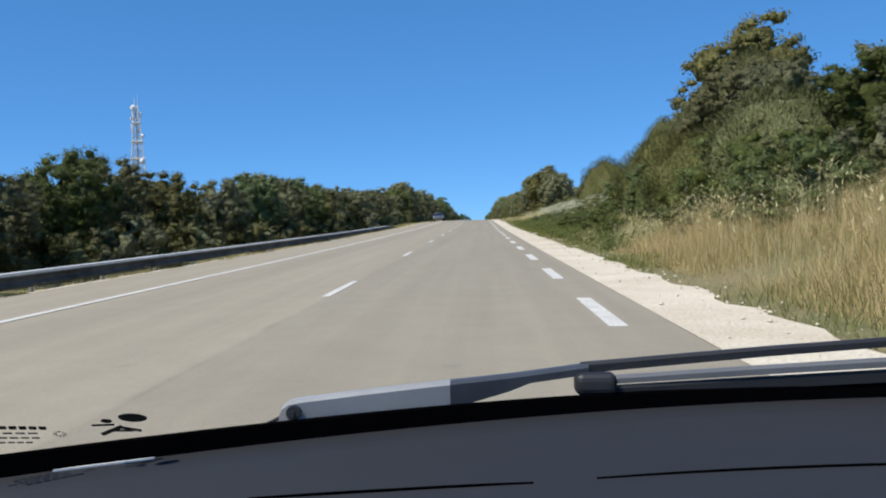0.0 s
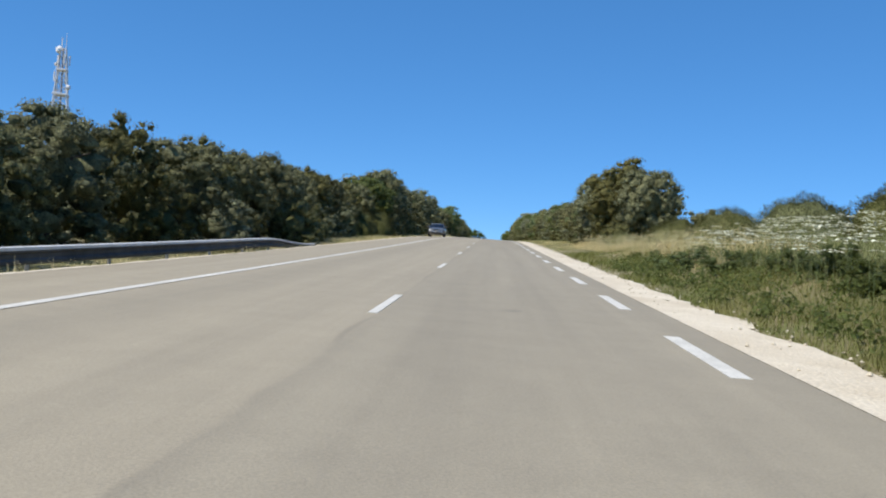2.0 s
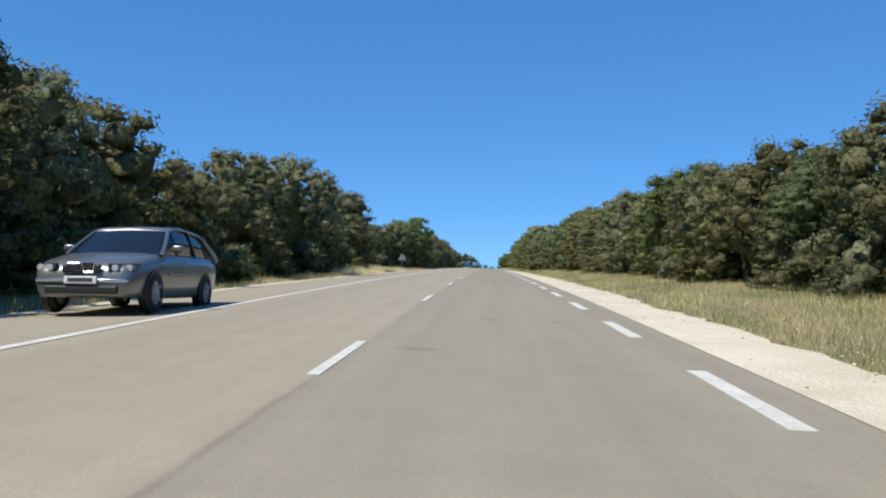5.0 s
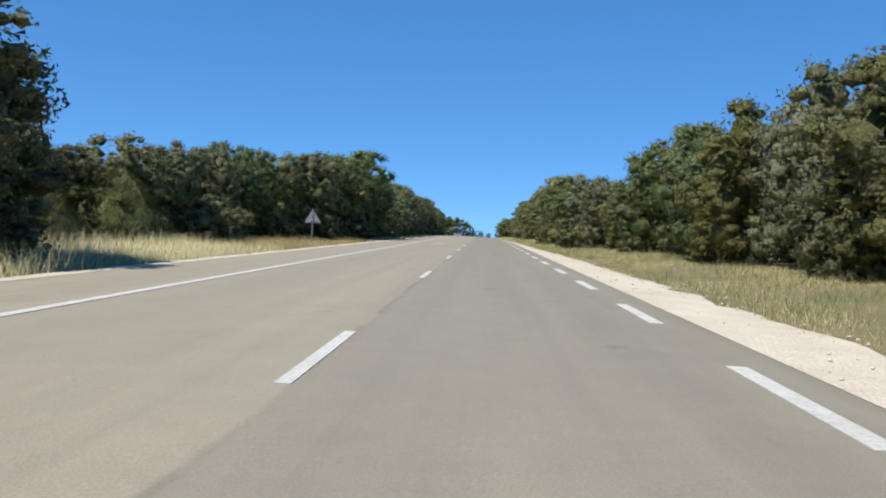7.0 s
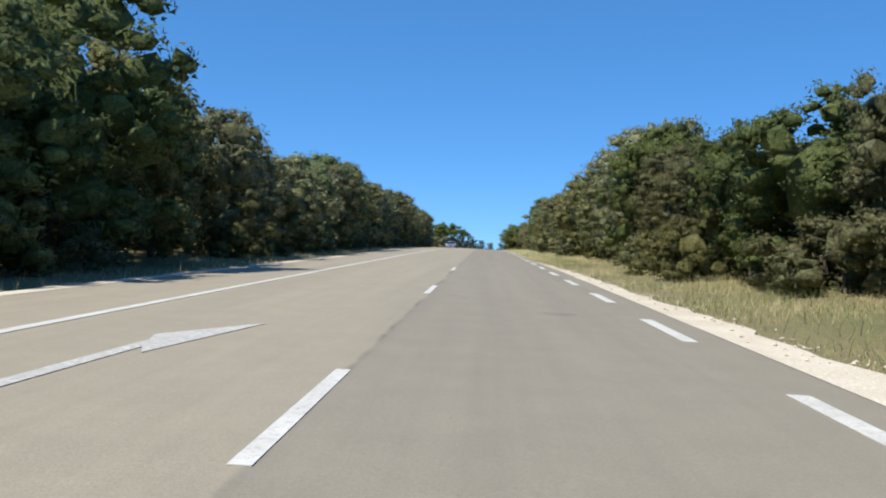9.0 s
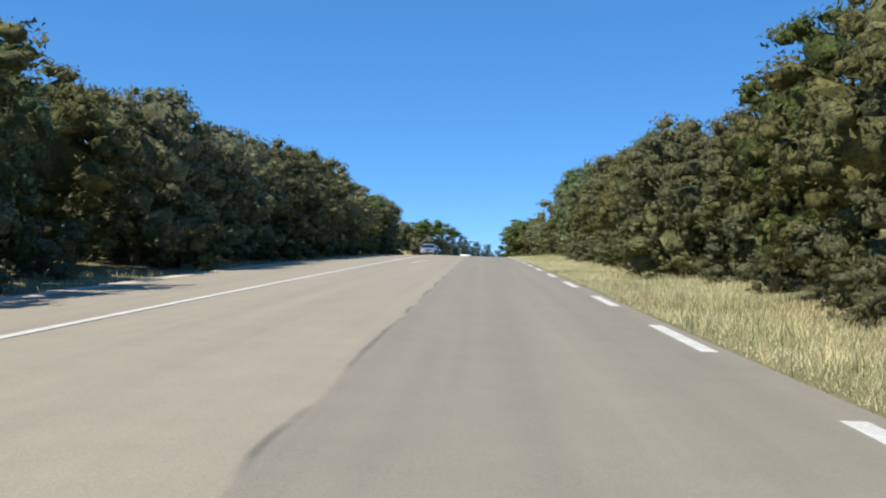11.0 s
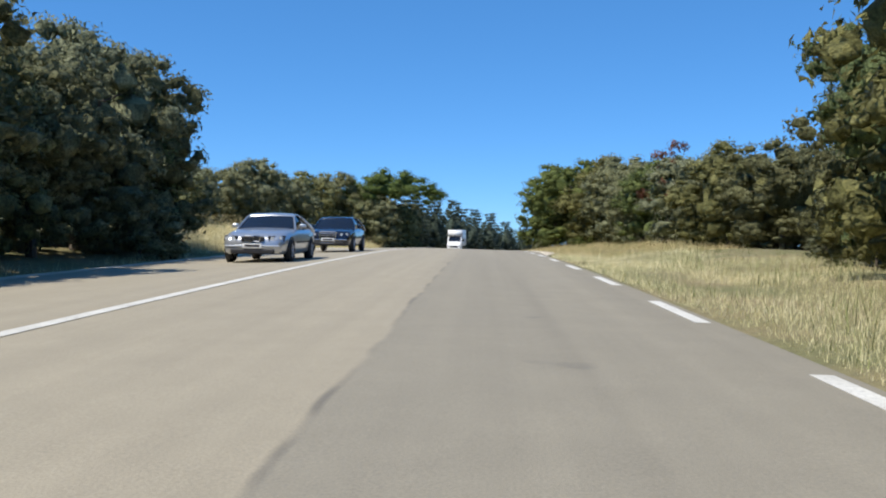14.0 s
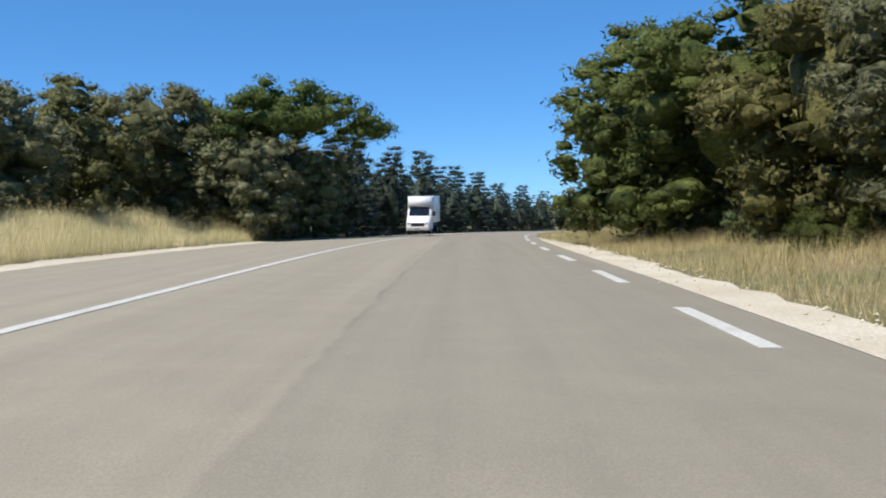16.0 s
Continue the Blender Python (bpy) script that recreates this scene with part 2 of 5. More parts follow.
def lie(u, y):
    """Height of the ground at the offset u from the road's middle line."""
    u, y = np.asarray(u, float), np.asarray(y, float)
    fall = np.where(u > CROWN, -0.02 * np.clip(u, CROWN, 6.0), 0.069 - 0.02 * np.clip(CROWN - u, 0, 6.0))
    bank = np.interp(y, (-60, 0, 45, 75, 100, 150, 380, 420, 460), (0.9, 1.2, 1.2, 0.9, 0.35, 0.25, 0.3, 0.45, 0.35))
    right = bank * soft_step((u - 5.8) / 5.0) + np.interp(y, (-60, 15, 35, 50, 60, 95), (1.6, 2.6, 2.8, 1.2, 0.8, 0.0)) * soft_step((u - 10) / 8)
    lbank = np.interp(y, (-60, 200, 380, 400, 430, 470, 490), (0.1, 0.15, 0.3, 0.75, 1.0, 0.8, 0.2))
    left = lbank * soft_step((left_edge(y) - 0.5 - u) / 5.0)
    ditch = np.interp(y, (74, 92), (-0.27, 0.0)) * soft_step((-6.35 - u) / 0.7)
    far = -6.0 * soft_step((np.abs(u) - 60) / 400)
    return road_z(y) + fall + right + left + ditch + far


def at(u, y, lift=0.0):
    """World place of a point on the ground at the offset u and the distance y."""
    return Vector((float(u + road_cx(y)), float(y), float(lie(u, y)) + lift))


def mesh_ob(name, verts, faces, mat, parent=None, smooth=False):
    me = bpy.data.meshes.new(name)
    me.from_pydata([tuple(v) for v in verts], [], faces)
    me.materials.append(mat)
    if smooth:
        me.polygons.foreach_set("use_smooth", [True] * len(me.polygons))
    ob = new(name, me)
    if parent:
        ob.parent = parent
    return ob


def part(name, bm, mat, parent=None, label="", smooth=False):
    me = bpy.data.meshes.new(name)
    bm.to_mesh(me)
    bm.free()
    me.materials.append(mat)
    if smooth:
        me.polygons.foreach_set("use_smooth", [True] * len(me.polygons))
    ob = new(name, me)
    if parent:
        ob.parent = parent
    return tagged(ob, label)


def strip(name, us, ys, mat, lift, parent=None, edge=None):
    """A ribbon along the road: us are functions or numbers for its lateral columns."""
    V, F = [], []
    for y in ys:
        for k, u in enumerate(us):
            uu = u(y) if callable(u) else u
            V.append(at(uu, y, lift))
    w = len(us)
    for j in range(len(ys) - 1):
        for k in range(w - 1):
            a = j * w + k
            F.append((a, a + 1, a + 1 + w, a + w))
    return mesh_ob(name, V, F, mat, parent, True)


rng = np.random.default_rng(7)

# ground: one sheet to the horizon, sunk a little under the road
ys = np.concatenate([np.arange(-400, -60, 40), np.arange(-60, 620, 4), np.arange(620, 1000, 40), np.array([1000, 1300, 1800, 2600])])
us = np.concatenate([[-1500, -800, -400, -200, -110, -60, -40, -30, -24, -20], np.arange(-18, -6.0, 1.0), [-5.5, -3.45, 0, 3.4], np.arange(4.4, 20, 1.0), [22, 26, 32, 42, 60, 110, 200, 400, 800, 1500]])
UU, YY = np.meshgrid(us, ys)
ZZ = lie(UU, YY)
rough = np.array([noise.noise((float(a) * 0.35, float(b) * 0.35, 0.0)) for a, b in zip(UU.ravel(), YY.ravel())]).reshape(UU.shape)
off_road = soft_step((UU - gravel_out(YY)) / 1.5) + soft_step((left_edge(YY) - 0.3 - UU) / 1.5)
ZZ = ZZ + rough * 0.14 * off_road - 0.05 * (1 - np.clip(off_road, 0, 1))
W = len(us)
gv = np.stack([UU + road_cx(YY), YY, ZZ], -1).reshape(-1, 3)
gf = [(j * W + k, j * W + k + 1, (j + 1) * W + k + 1, (j + 1) * W + k) for j in range(len(ys) - 1) for k in range(W - 1)]
ground = tagged(mesh_ob("ground", gv, gf, SOIL, None, True), "dry stony soil with thin grass beside the road", "ground", kind="structure")

road_y = np.arange(-120, 640, 3.0)
road = tagged(strip("road", (left_edge, -4.8, CROWN, -1.7, 0.0, 1.8, right_edge), road_y, ASPHALT, 0.0), "pale sun-bleached asphalt road with a worn joint along its middle", "road", kind="structure")

# pale gravel shoulders with ragged outer edges
def ragged(f, amount, seed):
    return lambda y: float(f(y)) + amount * noise.noise((seed, float(y) * 0.9, 0.3)) + 0.5 * amount * noise.noise((seed, float(y) * 3.1, 0.7))


sh_y = np.arange(-60, 470, 0.6)
for near_y in (np.arange(-60, 281, 0.6), np.arange(398, 456, 0.6)):
    tagged(strip("gravel_shoulder", (lambda y: float(right_edge(y)) - 0.05, lambda y: 0.5 * (right_edge(y) + gravel_out(y)), ragged(gravel_out, 0.28, 3.0)), near_y, GRAVEL, 0.006), "pale crushed limestone shoulder along the road edge", "shoulder", kind="structure")
tagged(strip("gravel_edge", (ragged(lambda y: left_edge(y) - np.interp(y, (0, 60, 150, 390, 420), (0.25, 0.25, 0.45, 0.45, 1.1)), 0.18, 8.0), lambda y: float(left_edge(y)) + 0.06), sh_y, GRAVEL, 0.006), "narrow strip of pale gravel at the far road edge", "shoulder", kind="structure")

# ---- road markings ----
def dash(u, y0, length, width):
    n = 3
    V, F = [], []
    for j in range(n + 1):
        y = y0 + length * j / n
        V += [at(u - width / 2, y, 0.007), at(u + width / 2, y, 0.007)]
    F = [(2 * j, 2 * j + 1, 2 * j + 3, 2 * j + 2) for j in range(n)]
    k = len(V)
    V += [v - Vector((0, 0, 0.006)) for v in V]
    F += [(0, 2 * 0 + k, 1 + k, 1), (2 * n, 2 * n + 1, 2 * n + 1 + k, 2 * n + k)]
    for j in range(n):
        F += [(2 * j, 2 * j + 2, 2 * j + 2 + k, 2 * j + k), (2 * j + 1, 2 * j + 1 + k, 2 * j + 3 + k, 2 * j + 3)]
    return mesh_ob("lane_mark", V, F, PAINT, road)


for i in range(-3, 21):
    dash(-0.02, -3.33 + 13.0 * i, 3.0, 0.12)
for i in range(-5, 86):
    yy = -7.32 + 6.612 * i
    dash(3.6, yy, 3.0, 0.19)
solid = strip("solid_line", (lambda y: left_line(y) - 0.085, lambda y: left_line(y) + 0.085), np.arange(-60, 560, 3.0), PAINT, 0.007, road)


def merge_arrow(y0):
    """The slanting arrow that sends traffic back to the right-hand lane."""
    pts = [(-2.22, 0.0), (-2.06, 0.0), (-1.93, 4.1), (-1.80, 3.75), (-1.42, 6.6), (-2.16, 5.0), (-2.06, 4.6)]
    V = [at(u, y0 + y, 0.007) for u, y in pts]
    return mesh_ob("merge_arrow", V, [(0, 1, 2, 6), (2, 3, 4), (2, 4, 5, 6)], WORN_PAINT, road)


merge_arrow(230.2)
merge_arrow(322.3)


# ---- trees and shrubs ----
def sphere_points(n, g):
    v = g.normal(size=(n, 3))
    return v / np.linalg.norm(v, axis=1)[:, None]


def leaf_quads(centres, normals, size, g, slim=1.0):
    """One small tilted quad a leaf; returns its corners in order."""
    n = len(centres)
    t = np.cross(normals, sphere_points(n, g))
    t /= np.linalg.norm(t, axis=1)[:, None] + 1e-9
    b = np.cross(normals, t)
    s = (size * g.uniform(0.6, 1.35, n))[:, None]
    a, c = t * s, b * s * slim
    return np.stack([centres - a - c * 0.6, centres + a * 0.3 - c, centres + a + c * 0.6, centres - a * 0.3 + c], 1)


def leaf_tips(centres, normals, size, g, slim=0.6):
    """One pointed three-cornered leaf each, for crowns of very many small leaves."""
    n = len(centres)
    t = np.cross(normals, sphere_points(n, g))
    t /= np.linalg.norm(t, axis=1)[:, None] + 1e-9
    b = np.cross(normals, t)
    s = (size * g.uniform(0.6, 1.45, n))[:, None]
    return np.stack([centres - t * s * 0.5 + b * s * slim, centres - t * s - b * s * slim, centres + t * s * 1.3], 1)


PHI = (1 + math.sqrt(5)) / 2
ICO_V = np.array([(-1, PHI, 0), (1, PHI, 0), (-1, -PHI, 0), (1, -PHI, 0), (0, -1, PHI), (0, 1, PHI), (0, -1, -PHI), (0, 1, -PHI), (PHI, 0, -1), (PHI, 0, 1), (-PHI, 0, -1), (-PHI, 0, 1)]) / math.sqrt(1 + PHI * PHI)
ICO_F = np.array([(0, 11, 5), (0, 5, 1), (0, 1, 7), (0, 7, 10), (0, 10, 11), (1, 5, 9), (5, 11, 4), (11, 10, 2), (10, 7, 6), (7, 1, 8), (3, 9, 4), (3, 4, 2), (3, 2, 6), (3, 6, 8), (3, 8, 9), (4, 9, 5), (2, 4, 11), (6, 2, 10), (8, 6, 7), (9, 8, 1)])


def finer(v, f):
    """Each triangle of a ball split in four."""
    v, out, seen = [tuple(p) for p in v], [], {}

    def half(a, c):
        key = (min(a, c), max(a, c))
        if key not in seen:
            m = (np.array(v[a]) + np.array(v[c])) / 2
            v.append(tuple(m / np.linalg.norm(m)))
            seen[key] = len(v) - 1
        return seen[key]

    for a, c, d in f:
        x, y, z = half(a, c), half(c, d), half(d, a)
        out += [(a, x, z), (c, y, x), (d, z, y), (x, y, z)]
    return np.array(v), np.array(out)


BALL_V, BALL_F = finer(ICO_V, ICO_F)


def crown_mesh(name, g, blobs, leaves, leaf, mat, slim=0.6, heart_size=0.60, shell=(0.62, 1.18), lobes=0, tuft_core=0.57, lobe_core=0.66):
    """Foliage: blobs is a list of (centre, radii). Each is an uneven clump of leaves round a small solid core in the
    leaf material.
    The last blob is the solid inside of the crown, the few before it are the broad lobes that carry the small clumps."""
    V, F, NN, Q, QN = [], [], [], [], []
    area = np.array([r[0] * r[2] for _, r in blobs])
    first_lobe = len(blobs) - 1 - lobes
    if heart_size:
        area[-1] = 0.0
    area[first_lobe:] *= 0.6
    share = area / area.sum()
    heart = np.mean([c for c, _ in blobs], axis=0)
    count = 0
    for k in range(len(blobs) - 1, -1, -1):
        c, r = np.array(blobs[k][0]), np.array(blobs[k][1])
        away = (c - heart) / (np.linalg.norm(c - heart) + 1e-6)
        last = k == len(blobs) - 1
        broad = k >= first_lobe
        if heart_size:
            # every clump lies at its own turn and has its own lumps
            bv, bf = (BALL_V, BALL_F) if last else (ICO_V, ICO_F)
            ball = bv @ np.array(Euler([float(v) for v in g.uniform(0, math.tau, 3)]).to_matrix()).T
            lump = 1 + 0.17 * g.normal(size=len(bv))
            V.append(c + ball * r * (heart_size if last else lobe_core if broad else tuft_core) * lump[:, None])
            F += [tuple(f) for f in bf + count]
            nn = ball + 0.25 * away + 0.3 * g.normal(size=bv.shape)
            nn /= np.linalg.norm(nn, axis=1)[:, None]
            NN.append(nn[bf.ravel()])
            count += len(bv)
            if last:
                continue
        m = max(5, int(leaves * share[k]))
        d = sphere_points(m, g) + 0.5 * away + np.array((0, 0, 0.12))
        d /= np.linalg.norm(d, axis=1)[:, None]
        p = c + d * r * g.uniform(shell[0], shell[1], m)[:, None]
        soft = d + 0.25 * away + 0.45 * sphere_points(m, g)
        soft /= np.linalg.norm(soft, axis=1)[:, None]
        face = soft + 0.9 * sphere_points(m, g)
        face /= np.linalg.norm(face, axis=1)[:, None]
        face *= np.sign((face * soft).sum(1))[:, None]
        Q.append(leaf_tips(p, face, leaf, g, slim))
        QN.append(np.repeat(soft, 3, axis=0))
    q = np.concatenate(Q).reshape(-1, 3)
    V.append(q)
    F += [(count + i, count + i + 1, count + i + 2) for i in range(0, len(q), 3)]
    NN += QN
    me = bpy.data.meshes.new(name)
    me.from_pydata([tuple(v) for v in np.concatenate(V)], [], F)
    me.materials.append(mat)
    me.update()
    me.normals_split_custom_set([tuple(v) for v in np.concatenate(NN)])
    return me


def limb(bm, a, b, ra, rb, sides=6):
    """A tapered limb from a to b."""
    a, b = Vector(a), Vector(b)
    rot = (b - a).to_track_quat("Z", "Y")
    ra_v = [bm.verts.new(a + rot @ Vector((ra * math.cos(k * math.tau / sides), ra * math.sin(k * math.tau / sides), 0))) for k in range(sides)]
    rb_v = [bm.verts.new(b + rot @ Vector((rb * math.cos(k * math.tau / sides), rb * math.sin(k * math.tau / sides), 0))) for k in range(sides)]
    for k in range(sides):
        bm.faces.new((ra_v[k], ra_v[(k + 1) % sides], rb_v[(k + 1) % sides], rb_v[k]))
    bm.faces.new(rb_v)


def trunk_mesh(g, height, spread, r0, limbs=5, fork=0.35):
    bm = bmesh.new()
    top = Vector((g.normal() * 0.12, g.normal() * 0.12, height * fork))
    limb(bm, (0, 0, -0.3), top, r0, r0 * 0.75, 8)
    for k in range(limbs):
        a = math.tau * (k + g.uniform(0, 0.6)) / limbs
        end = top + Vector((math.cos(a) * spread * g.uniform(0.3, 0.6), math.sin(a) * spread * g.uniform(0.3, 0.6), height * g.uniform(0.15, 0.38)))
        mid = top.lerp(end, 0.5) + Vector((0, 0, 0.12 * height))
        limb(bm, top, mid, r0 * 0.5, r0 * 0.32)
        limb(bm, mid, end, r0 * 0.32, r0 * 0.12)
        side = mid + Vector((g.normal() * 0.5, g.normal() * 0.5, 0.3)) * spread * 0.4
        limb(bm, mid, side, r0 * 0.22, r0 * 0.08, 5)
    me = bpy.data.meshes.new("trunk")
    bm.to_mesh(me)
    bm.free()
    me.materials.append(BARK)
    return me


def oak_blobs(g, h, w, low, n, tuft=0.13):
    """Clumps of a rounded, uneven crown between low and h: broad lobes, each set with small tufts. Also says how many lobes there are."""
    mid, rz = (h + low) / 2, (h - low) / 2
    lobes, tufts = [], []
    m = max(6, n // 8)
    turn = g.uniform(0, math.tau)
    for j in range(m):
        # spread evenly over the crown, then pushed about
        zz = 1 - 2 * (j + 0.5) / m
        a = turn + j * 2.39996 + g.normal() * 0.25
        d = np.array((math.cos(a) * math.sqrt(1 - zz * zz), math.sin(a) * math.sqrt(1 - zz * zz), zz * 0.95))
        k = g.uniform(0.52, 0.74)
        flare = 1.0 if zz > 0 else 1.0 + 0.3 * abs(zz)
        r = g.uniform(0.27, 0.42) * w
        lobes.append((np.array((d[0] * w * k * flare, d[1] * w * k * flare, mid + d[2] * rz * k)), r))
    for j in range(4):
        a, r = math.tau * (j + g.uniform(0, 0.7)) / 4, g.uniform(0.30, 0.40) * w
        lobes.append((np.array((math.cos(a) * w * 0.58, math.sin(a) * w * 0.58, low + r * 0.7)), r))
    m = len(lobes)
    for j in range(n):
        c, r = lobes[j % m]
        away = (c - np.array((0, 0, mid))) / (w + 1e-6)
        d = sphere_points(1, g)[0] + 0.9 * away + np.array((0, 0, 0.15))
        d /= np.linalg.norm(d)
        t = g.uniform(0.7, 1.4) * tuft * w
        tufts.append((c + d * r * g.uniform(0.86, 1.06) * np.array((1, 1, 0.85)), np.array((t, t, t * g.uniform(0.65, 0.9)))))
    out = tufts + [(c, np.array((r * 0.92, r * 0.92, r * 0.78))) for c, r in lobes]
    # stretched so that the crown fills its height and width
    C, S = np.array([c for c, _ in out]), np.array([r for _, r in out])
    z0, z1 = (C[:, 2] - S[:, 2]).min(), (C[:, 2] + S[:, 2]).max()
    kz = (h - low) / (z1 - z0)
    kw = w * 1.06 / np.percentile(np.hypot(C[:, 0], C[:, 1]) + S[:, 0] * 0.8, 90)
    out = [((c[0] * kw, c[1] * kw, low + (c[2] - z0) * kz), (r[0] * kw, r[1] * kw, r[2] * kz)) for c, r in zip(C, S)]
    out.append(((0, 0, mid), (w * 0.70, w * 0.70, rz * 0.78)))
    return out, m


PROTO = {}


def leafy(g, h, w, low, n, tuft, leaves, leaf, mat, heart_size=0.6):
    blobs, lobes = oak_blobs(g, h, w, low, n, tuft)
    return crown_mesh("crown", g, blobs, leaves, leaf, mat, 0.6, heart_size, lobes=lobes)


def plant_mesh_set(kind, seed):
    g = np.random.default_rng(seed)
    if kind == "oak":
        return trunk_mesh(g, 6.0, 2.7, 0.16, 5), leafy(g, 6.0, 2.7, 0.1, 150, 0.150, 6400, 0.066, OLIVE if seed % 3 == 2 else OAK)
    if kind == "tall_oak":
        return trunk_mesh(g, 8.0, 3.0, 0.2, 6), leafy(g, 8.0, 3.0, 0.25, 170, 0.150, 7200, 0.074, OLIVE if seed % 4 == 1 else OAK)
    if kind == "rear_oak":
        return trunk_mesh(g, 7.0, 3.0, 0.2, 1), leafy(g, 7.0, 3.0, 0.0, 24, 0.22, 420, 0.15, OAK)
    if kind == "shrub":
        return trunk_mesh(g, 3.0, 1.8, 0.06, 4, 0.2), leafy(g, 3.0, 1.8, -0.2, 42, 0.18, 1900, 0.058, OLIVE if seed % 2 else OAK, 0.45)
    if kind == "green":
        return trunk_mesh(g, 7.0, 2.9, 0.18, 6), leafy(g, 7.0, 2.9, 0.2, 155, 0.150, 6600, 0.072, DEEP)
    if kind == "withered":
        return trunk_mesh(g, 6.0, 1.6, 0.1, 5, 0.5), crown_mesh("crown", g, oak_blobs(g, 6.0, 1.6, 2.5, 20, 0.22)[0][:20], 1600, 0.07, DRYLEAF, 0.6, 0, (0.3, 1.06))
    if kind == "bramble":
        return trunk_mesh(g, 1.5, 1.6, 0.03, 4, 0.2), leafy(g, 1.5, 1.6, -0.3, 34, 0.17, 2200, 0.046, BRAMBLE, 0.35)
    if kind == "pine":
        h = 8.0
        blobs = []
        for _ in range(120):
            a, r = g.uniform(0, math.tau), 4.6 * math.sqrt(g.uniform(0, 1))
            z = 7.55 - 2.1 * (r / 4.6) ** 2 + g.uniform(-1.0, 0.1)
            blobs.append(((math.cos(a) * r, math.sin(a) * r, z), (0.62, 0.62, 0.42)))
        blobs.append(((0, 0, 5.8), (4.0, 4.0, 1.1)))
        return trunk_mesh(g, 5.2, 2.6, 0.28, 7, 0.55), crown_mesh("crown", g, blobs, 11000, 0.075, PINE, 0.5)
    if kind == "spruce":
        blobs = []
        h = 9.0
        for z in np.arange(0.5, 8.9, 0.55):
            r = 2.6 * (1 - z / 9.6) ** 0.6 + 0.1
            m = max(2, int(r * 2.6))
            for k in range(m):
                a = math.tau * (k + g.uniform(0, 0.9)) / m
                rr = r * g.uniform(0.55, 1.0)
                blobs.append(((math.cos(a) * rr, math.sin(a) * rr, z - 0.18 * rr), (0.6, 0.6, 0.32)))
        blobs.append(((0, 0, 3.4), (1.3, 1.3, 3.2)))
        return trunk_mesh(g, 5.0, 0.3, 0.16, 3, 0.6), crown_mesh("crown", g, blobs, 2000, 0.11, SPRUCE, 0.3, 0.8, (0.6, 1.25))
    raise ValueError(kind)


def broom_mesh(g):
    """A broom bush: a rounded fuzzy dome of fine upright green rods."""
    n = 13000
    d = sphere_points(n, g)
    d[:, 2] = np.abs(d[:, 2])
    size = np.array((1.6, 1.6, 2.4))

    def lump(v):
        return 1 + 0.16 * noise.noise(Vector(v) * 2.2) + 0.10 * noise.noise(Vector(v) * 5.0)

    swell = np.array([lump(v) for v in d])[:, None]
    p = d * size * g.uniform(0.82, 0.99, n)[:, None] * swell
    way = d * 0.8 + np.array((0, 0, 0.7)) + g.normal(size=(n, 3)) * 0.35
    way /= np.linalg.norm(way, axis=1)[:, None]
    way *= g.uniform(0.06, 0.15, n)[:, None]
    side = np.cross(way, sphere_points(n, g))
    side = side / np.linalg.norm(side, axis=1)[:, None] * 0.009
    V = np.stack([p - side, p + side, p + way], 1).reshape(-1, 3)
    core, cf = finer(BALL_V, BALL_F)
    core = np.array([v * size * 0.88 * lump(v) * (1 + 0.05 * g.normal()) for v in core])
    core[:, 2] = np.maximum(core[:, 2], -0.15)
    me = bpy.data.meshes.new("spray")
    F = [(i, i + 1, i + 2) for i in range(0, len(V), 3)] + [tuple(f) for f in cf + len(V)]
    me.from_pydata([tuple(v) for v in np.concatenate([V, core])], [], F)
    me.materials.append(BROOM)
    me.update()
    nn = d + 0.3 * sphere_points(n, g)
    cn = core / (np.linalg.norm(core, axis=1)[:, None] + 1e-6) + 0.06 * g.normal(size=core.shape)
    nn = np.concatenate([np.repeat(nn, 3, axis=0), cn[cf.ravel()]])
    nn /= np.linalg.norm(nn, axis=1)[:, None]
    me.normals_split_custom_set([tuple(v) for v in nn])
    return me


VARIANTS = {"oak": 6, "tall_oak": 4, "rear_oak": 4, "shrub": 4, "green": 3, "withered": 1, "bramble": 3, "pine": 1, "spruce": 2, "broom": 2}
HEIGHT = {"oak": 6.0, "tall_oak": 8.0, "rear_oak": 7.0, "shrub": 3.0, "green": 7.0, "withered": 6.0, "bramble": 1.5, "pine": 8.0, "spruce": 9.0, "broom": 2.6}
TAGS = {
    "oak": ("oak_tree", "evergreen holm oak with dense grey-green leaves", "tree", "roadside oaks"),
    "tall_oak": ("oak_tree", "tall evergreen holm oak with a rounded grey-green crown", "tree", "roadside oaks"),
    "rear_oak": ("oak_tree", "evergreen holm oak deeper in the wood, grey-green", "tree", "oaks deeper in the wood"),
    "withered": ("withered_tree", "tree with a withered reddish brown top", "tree", ""),
    "shrub": ("shrub", "low dusty evergreen shrub at the wood's edge", "shrub", "roadside shrubs"),
    "green": ("deciduous_tree", "leafy tree with a fresh dark green crown", "tree", "roadside green trees"),
    "bramble": ("bramble_bush", "low sprawling bramble bush, bright green", "bush", "roadside brambles"),
    "pine": ("umbrella_pine", "umbrella pine with a broad domed bright green crown", "tree", ""),
    "spruce": ("conifer_tree", "slim blue-green conifer with drooping tiers", "tree", "conifer row"),
    "broom": ("broom_bush", "rounded broom bush of fine upright green rods", "bush", "broom bushes"),
}
for kind, count in VARIANTS.items():
    PROTO[kind] = []
    for k in range(count):
        if kind == "broom":
            g = np.random.default_rng(900 + k)
            PROTO[kind].append((trunk_mesh(g, 1.2, 0.5, 0.05, 4, 0.3), broom_mesh(g)))
        else:
            PROTO[kind].append(plant_mesh_set(kind, 100 * (list(VARIANTS).index(kind) + 1) + k))


